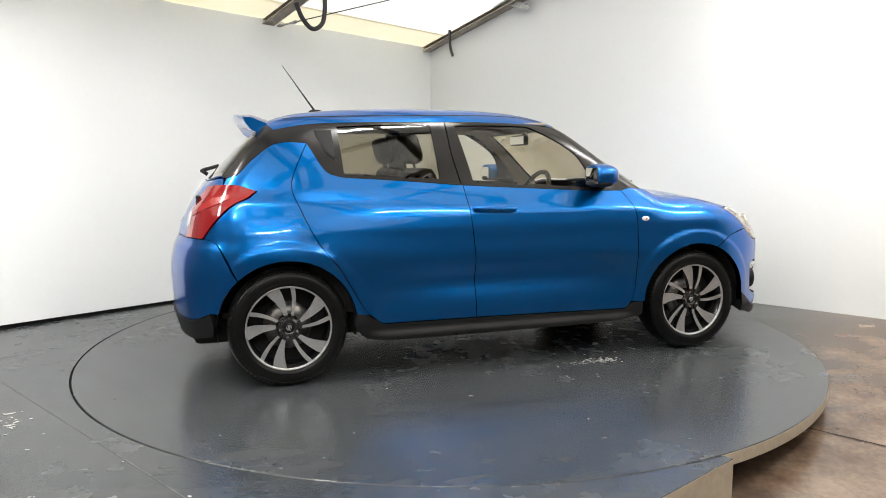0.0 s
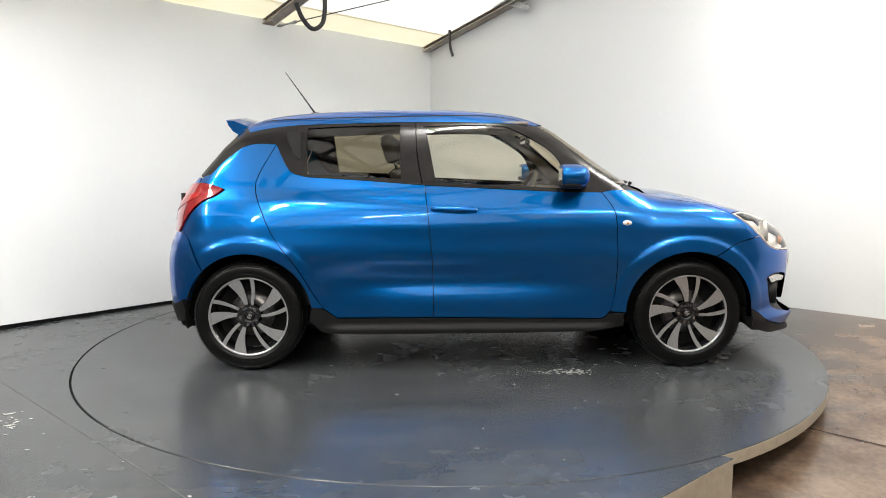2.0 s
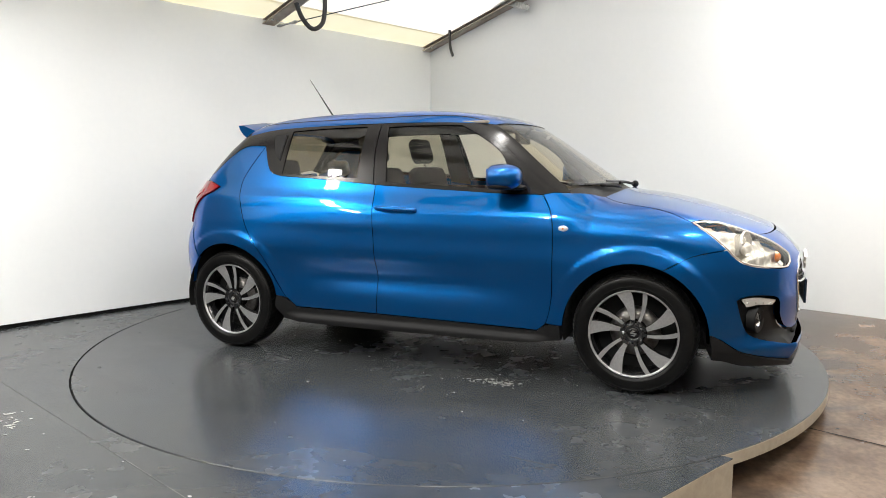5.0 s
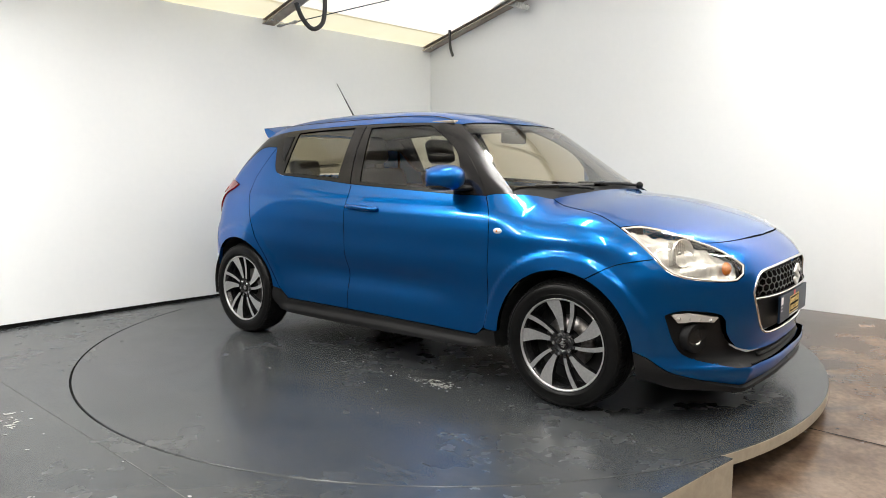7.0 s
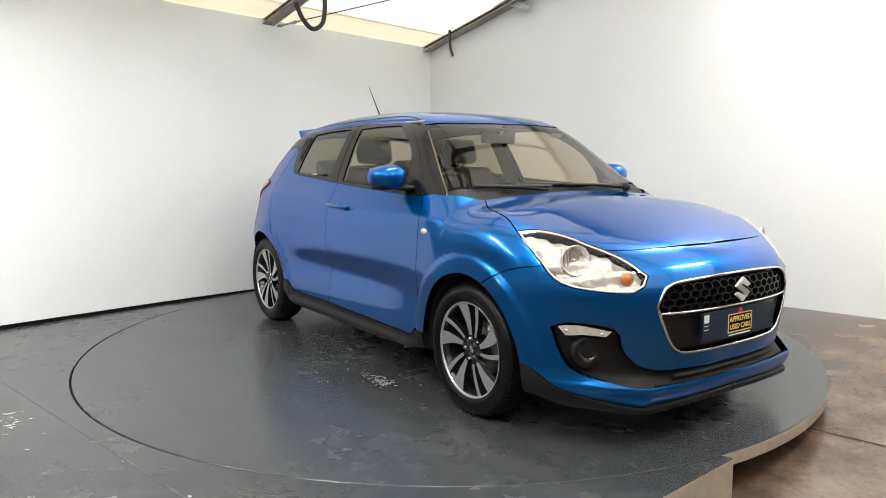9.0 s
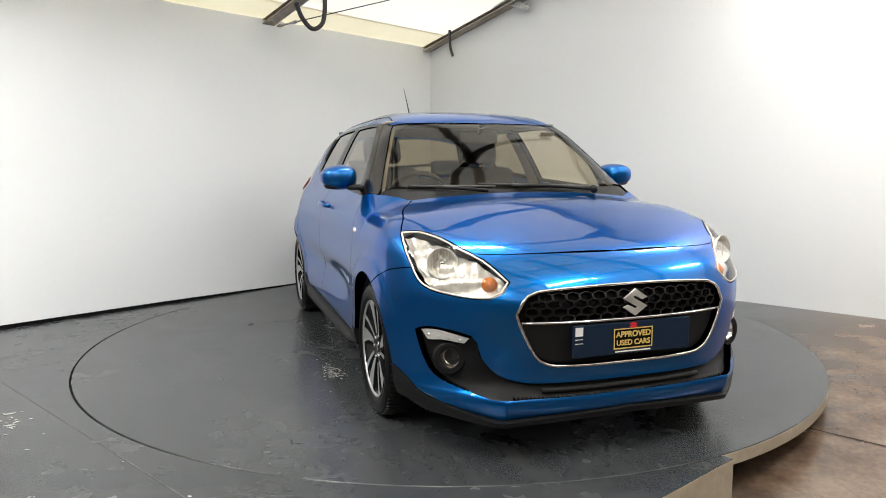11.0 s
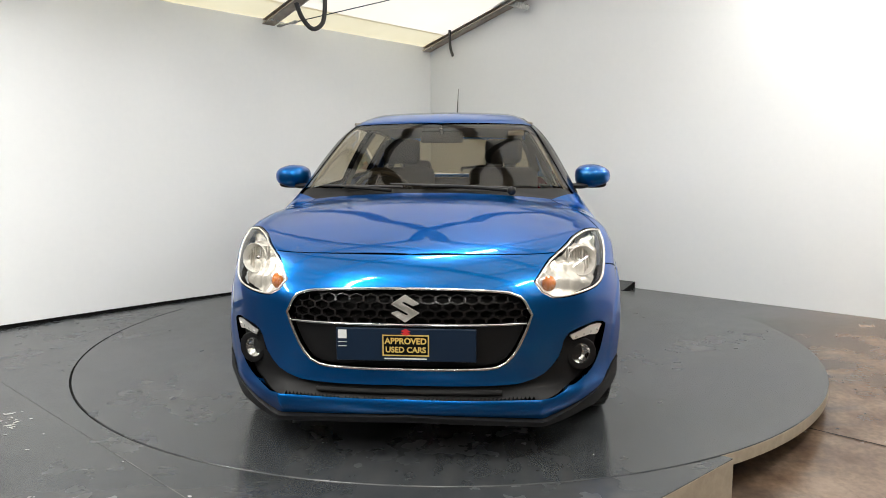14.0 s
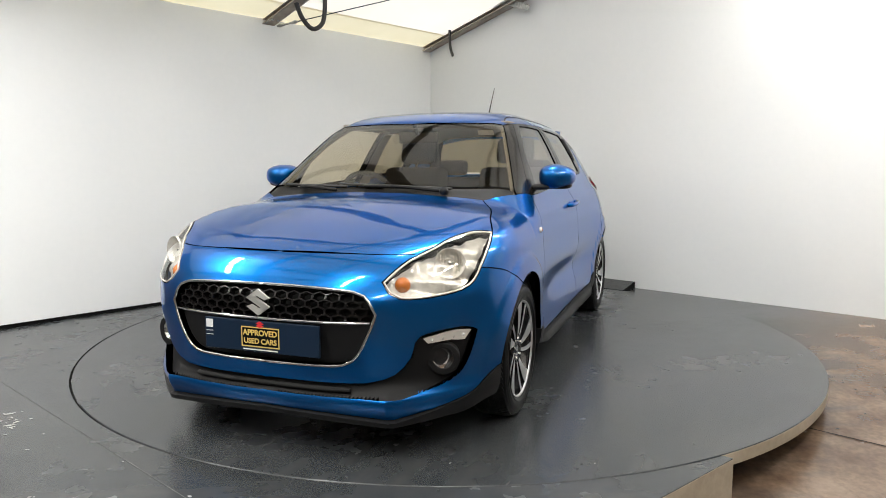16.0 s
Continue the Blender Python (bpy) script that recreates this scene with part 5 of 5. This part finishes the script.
car_seat(-0.02, -0.36), car_seat(-0.02, 0.36)
bench = part("rear_seat", cushion(bmesh.new(), (-0.98, -0.60, 0.42), (-0.55, 0.60, 0.56), None, 0.05), M_FABRIC, car, "charcoal fabric rear bench", True)
backm = Matrix.Translation((-0.98, 0, 0.50)) @ Matrix.Rotation(radians(-14), 4, "Y")
part("seat_back", cushion(bmesh.new(), (-0.06, -0.60, 0.0), (0.06, 0.60, 0.55), backm, 0.04), M_FABRIC, bench, "", True)
for y in (-0.34, 0.34):
    part("headrest", cushion(bmesh.new(), (-0.04, y - 0.12, 0.57), (0.04, y + 0.12, 0.69), backm, 0.03), M_FABRIC, bench, "", True)
SW = Matrix.Translation((0.34, -0.36, 0.93)) @ Matrix.Rotation(radians(-62), 4, "Y")
ring_c = [SW @ Vector((0.183 * math.cos(a), 0.183 * math.sin(a), 0)) for a in [math.tau * k / 36 for k in range(37)]]
sw = part("steering_wheel", add_tube(bmesh.new(), ring_c, 0.015, 8), M_DASH, car, "black steering wheel", True)
bm = add_lathe(bmesh.new(), [(0.0, 0.02), (0.05, 0.016), (0.06, -0.01), (0.03, -0.16), (0.0, -0.16)], 20, SW)
part("wheel_boss", bm, M_DASH, sw, "", True)
bm = bmesh.new()
for a in (90, 270, 180):
    add_box(bm, (0.03, -0.018, -0.006), (0.18, 0.018, 0.006), SW @ Matrix.Rotation(radians(a), 4, "Z"))
part("wheel_spokes", bm, M_SATIN, sw)
rv = part("interior_mirror", add_box(bmesh.new(), (0.400, -0.125, 1.265), (0.430, 0.125, 1.335), None, 0.012), M_DASH, car, "interior rear-view mirror", True)
part("mirror_glass", add_box(bmesh.new(), (0.396, -0.112, 1.274), (0.3985, 0.112, 1.326)), M_MIRROR, rv)
part("mirror_stalk", add_tube(bmesh.new(), [(0.43, 0, 1.32), (0.475, 0, 1.365)], 0.012, 8), M_DASH, rv)
for s in (-1, 1):
    part("sun_visor", add_box(bmesh.new(), (0.20, s * 0.36 - 0.17, 1.372), (0.36, s * 0.36 + 0.17, 1.388), Matrix.Rotation(radians(0), 4, "Y"), 0.006), M_LINER, car)
st = part("windscreen_sticker", add_box(bmesh.new(), (0, -0.045, -0.016), (0.001, 0.045, 0.016), facing(Vector((0.468, 0.430, 1.318)), (0, 0, 1)) @ Matrix.Rotation(radians(-37), 4, "Y")), M_WHITE, car, "small white windscreen sticker")


# ---- outer small parts ----
def blob(bm, c, r, p=2.6, nu=20, nv=14, m=None):
    """A rounded box-like body."""
    def sp(v, e):
        return math.copysign(abs(v) ** e, v)
    rows = []
    for j in range(nv + 1):
        b = -math.pi / 2 + math.pi * j / nv
        rows.append([bm.verts.new((m or Matrix()) @ Vector((c[0] + r[0] * sp(math.cos(b), 2 / p) * sp(math.cos(a), 2 / p), c[1] + r[1] * sp(math.cos(b), 2 / p) * sp(math.sin(a), 2 / p), c[2] + r[2] * sp(math.sin(b), 2 / p)))) for a in [math.tau * i / nu for i in range(nu)]])
    for p_, q_ in zip(rows, rows[1:]):
        for i in range(nu):
            bm.faces.new((p_[i], p_[(i + 1) % nu], q_[(i + 1) % nu], q_[i]))
    bmesh.ops.remove_doubles(bm, verts=bm.verts, dist=1e-5)
    return bm


for s in (-1, 1):
    M = Matrix.Translation((0.545, s * 0.856, 1.076)) @ Matrix.Rotation(radians(s * 3), 4, "Z")
    bm = blob(bmesh.new(), (0, 0, 0), (0.105, 0.096, 0.066), 2.7)
    for v in bm.verts:
        t = v.co.y * s / 0.093
        v.co.z *= 1 - 0.22 * max(0, t)
        v.co.x *= 1 - 0.25 * max(0, t) ** 2
        if v.co.x < -0.052:
            v.co.x = -0.052
    bmesh.ops.transform(bm, matrix=M, verts=bm.verts)
    mirror_ob = part("door_mirror", bm, M_BLUE, car, "blue door mirror with black foot", True)
    part("mirror_glass", add_box(bmesh.new(), (-0.0545, -0.075, -0.045), (-0.0525, 0.068, 0.043), M, 0.001), M_MIRROR, mirror_ob)
    foot = blob(bmesh.new(), (0.595, s * 0.775, 1.022), (0.06, 0.055, 0.016), 2.4)
    part("mirror_foot", foot, M_TRIM, mirror_ob, "black mirror foot", True)
    part("mirror_lower", blob(bmesh.new(), (0, 0, -0.045), (0.068, 0.078, 0.022), 2.6, m=M), M_TRIM, mirror_ob, "", True)
    # handle
    hp = Vector(on_side(-0.085, 0.895))
    n = Vector(body_n(np.array([hp]))[0])
    cupm = Matrix.Translation((hp.x, hp.y * -s, hp.z))
    cup = blob(bmesh.new(), (0.015, 0, -0.010), (0.070, 0.007, 0.032), 2.0, m=cupm)
    hd = part("door_handle", cup, M_BLUE, car, "body-coloured door handle", True)
    pts = [Vector((x, hp.y * -s + s * o, hp.z + dz)) for x, o, dz in ((-0.205, 0.000, 0.006), (-0.190, 0.022, 0.006), (-0.12, 0.032, 0.004), (-0.04, 0.033, 0.001), (0.02, 0.024, -0.002), (0.035, 0.002, -0.003))]
    bm = add_tube(bmesh.new(), spline(pts, 0.012), 0.0125, 10)
    part("grip", bm, M_BLUE, hd, "", True)
    # side repeater
    rp = Vector(on_side(0.868, 0.819))
    rep = part("side_repeater", blob(bmesh.new(), (rp.x, rp.y * -s, rp.z), (0.026, 0.010, 0.015), 2.0), M_WHITELENS, car, "small clear oval side indicator", True)
    part("repeater_bulb", blob(bmesh.new(), (rp.x, rp.y * -s + s * 0.0085, rp.z), (0.006, 0.003, 0.006), 2.0), M_AMBER, rep, "", True)

# roof spoiler
bm = bmesh.new()
rows = []
for k in range(21):
    y = -0.475 + 0.95 * k / 20
    e = abs(y) / 0.475
    z0 = 1.390 - 0.045 * e ** 3
    tip = -1.448 + 0.040 * e ** 2
    tz = 1.426 - 0.030 * e ** 2
    rows.append([bm.verts.new(p) for p in ((-1.255, y, z0 + 0.010), (-1.36, y, (z0 + tz) / 2 + 0.026), (tip, y, tz + 0.004), (tip + 0.012, y, tz - 0.026), (-1.37, y, (z0 + tz) / 2 - 0.034), (-1.31, y, z0 - 0.045), (-1.255, y, z0 - 0.045))])
for p, q in zip(rows, rows[1:]):
    for i in range(7):
        bm.faces.new((p[i], p[(i + 1) % 7], q[(i + 1) % 7], q[i]))
bm.faces.new(rows[0]), bm.faces.new(list(reversed(rows[-1])))
spo = part("roof_spoiler", bm, M_BLUE, car, "blue roof spoiler", True)
spo.data.set_sharp_from_angle(angle=radians(55))
# antenna
ant = part("antenna_base", blob(bmesh.new(), (-0.955, 0, 1.462), (0.045, 0.018, 0.018), 2.2), M_TRIM, car, "roof antenna", True)
part("antenna_rod", add_tube(bmesh.new(), [(-0.960, 0, 1.470), (-0.990, 0, 1.512), (-1.150, 0, 1.738)], [0.007, 0.0055, 0.0018], 8), M_CABLE, ant, "", True)
# wipers
for pts, bl in (([(1.045, 0.40, 1.012), (1.03, 0.15, 1.030), (1.025, -0.05, 1.032)], [(1.000, 0.42, 1.022), (1.018, 0.10, 1.034), (0.975, -0.22, 1.042)]),
                ([(1.055, -0.20, 1.012), (1.02, -0.35, 1.024), (0.985, -0.45, 1.028)], [(1.030, -0.15, 1.030), (0.995, -0.35, 1.032), (0.925, -0.58, 1.034)])):
    wp = part("wiper", add_tube(bmesh.new(), spline(pts, 0.05), 0.009, 6), M_TRIM, car, "black windscreen wiper", True)
    part("wiper_blade", add_tube(bmesh.new(), spline(bl, 0.05), 0.007, 6), M_CABLE, wp, "", True)
part("wiper_spindle", blob(bmesh.new(), (1.06, 0.40, 1.012), (0.022, 0.022, 0.022), 2), M_TRIM, car, "", True)
rw = part("rear_wiper", add_tube(bmesh.new(), [(-1.605, 0.0, 1.085), (-1.637, 0.0, 1.108), (-1.627, 0.05, 1.112), (-1.545, 0.36, 1.135)], 0.012, 6), M_TRIM, car, "black rear wiper", True)

# ---- turntable ----
turntable = tagged(new("turntable"), "round grey painted turntable with a pale plywood rim and scuffed paint", "turntable")
part("top", add_lathe(bmesh.new(), [(0.0, 0.0), (1.0, 0.0), (R_DISC - 0.004, 0.0), (R_DISC - 0.001, -0.004)], 180), M_DISC, turntable, "worn grey painted top")
part("rim", add_lathe(bmesh.new(), [(R_DISC - 0.001, -0.004), (R_DISC, -0.006), (R_DISC, -0.056), (0.3, -0.058)], 180), M_PLY, turntable, "pale plywood rim")
random.seed(7)


def flake(bm, x, y, r, z=0.0012):
    n = 9
    r *= random.choice((0.5, 0.7, 1.3))
    lean, long = random.gauss(0.2, 0.5), random.uniform(0.6, 2.0)
    ps = []
    for k in range(n):
        a, b = r * long * random.uniform(0.3, 1.0) * math.cos(math.tau * k / n), r * random.uniform(0.2, 0.7) * math.sin(math.tau * k / n)
        ps.append((x + a * math.cos(lean) - b * math.sin(lean), y + a * math.sin(lean) + b * math.cos(lean), z))
    bm.faces.new([bm.verts.new(p) for p in ps])


bm = bmesh.new()
for k in range(120):
    flake(bm, random.gauss(0.66, 0.060), random.gauss(-0.895, 0.030), random.uniform(0.003, 0.012))
for k in range(60):
    flake(bm, random.gauss(0.50, 0.10), random.gauss(-0.905, 0.022), random.uniform(0.002, 0.007))
for k in range(70):
    flake(bm, random.uniform(-0.2, 1.2), random.gauss(-0.93, 0.12), random.uniform(0.002, 0.007))
for k in range(50):
    a, r = random.uniform(0, math.tau), 2.2 * math.sqrt(random.random())
    flake(bm, r * math.cos(a), r * math.sin(a), random.uniform(0.003, 0.009))
tagged(part("paint_scuffs", bm, M_SCUFF, turntable, "pale chipped paint patch"), kind="stuff")

# ---- cables, wedge and chips ----
def cable(name, pts, r, label, step=0.02):
    return tagged(mesh_object(name, add_tube(bmesh.new(), spline(pts, step), r, 10), M_CABLE, True), label, "cable")


cable("hanging_hose", [W(-1.98, 0.25, 2.66), W(-2.00, 0.30, 2.52), W(-1.99, 0.35, 2.40), W(-1.97, 0.44, 2.318), W(-1.95, 0.525, 2.36), W(-1.94, 0.555, 2.46), W(-1.93, 0.56, 2.66)], 0.020, "black rubber hose hanging in a loop from the roof")
cable("hanging_cable", [W(-2.00, 2.29, 2.56), W(-1.995, 2.29, 2.44), W(-1.98, 2.285, 2.36), W(-1.945, 2.28, 2.285)], 0.014, "short black cable end hanging from the rafter")
P0, P1 = W(U0, 0.402, 2.394), W(-1.40, 1.475, 2.751)
stay = new("wire_stay")
part("wire", add_tube(bmesh.new(), [P0, P1], 0.0045, 6), M_CABLE, stay, "", True)
part("turnbuckle", add_tube(bmesh.new(), [P0.lerp(P1, t) for t in (0.0, 0.02, 0.05, 0.08, 0.11, 0.13)], [0.006, 0.016, 0.009, 0.009, 0.018, 0.006], 8), M_ZINC, stay, "galvanised turnbuckle", True)
tagged(stay, "thin wire stay with a turnbuckle from wall to roof", "wire")
bm = bmesh.new()
random.seed(3)
for k in range(60):
    p = W(-0.40 + random.gauss(0, 0.09), -2.57 + random.gauss(0, 0.05))
    flake(bm, p.x, p.y, random.uniform(0.004, 0.016), 0.0012)
for k in range(70):
    u = random.uniform(-2.3, 2.05)
    p = W(u, random.choice((-2.372, random.uniform(-3.2, -2.0))) + random.gauss(0, 0.02))
    if p.length > R_HOLE + 0.03:
        flake(bm, p.x, p.y, random.uniform(0.002, 0.008), 0.0012)
tagged(part("paint_chips", bm, M_SCUFF, platform, "pale chipped paint"), kind="stuff")

wedge = new("floor_ramp")
bm = bmesh.new()
za = -0.006
pr = [(V1 - 0.004, za), (V1 - 0.004, 0.055), (V1 - 0.22, 0.004), (V1 - 0.22, za)]
add_prism(bm, [W(-0.6, v, z) for v, z in pr], DU * 0.73)
part("ramp_body", bm, M_DECK, wedge)
part("ramp_end", add_prism(bmesh.new(), [W(0.131, v, z) for v, z in pr], DU * 0.006), M_BLACK, wedge, "black end plate")
tagged(wedge, "low grey floor ramp with a black end against the wall", "ramp")


# ---- turning ----
CAR_AT = (0.096, 0.005)
TURN = [(0.0, 17.36), (1.0, 9.15), (2.0, 0.96), (3.0, -6.95), (4.0, -14.75), (6.5, -34.72), (7.5, -42.86), (9.0, -55.0), (11.5, -75.05), (12.5, -83.06), (13.5, -91.0), (14.5, -98.95), (15.5, -106.87), (16.0, -110.85)]


def motions():
    walk(turntable, [(t, pose(0, 0, 0, 0, 0, a)) for t, a in TURN])
    walk(car, [(t, pose(0, 0, 0, 0, 0, a) @ pose(CAR_AT[0], CAR_AT[1], 0, 0, 0, 0.6)) for t, a in TURN])


motions()
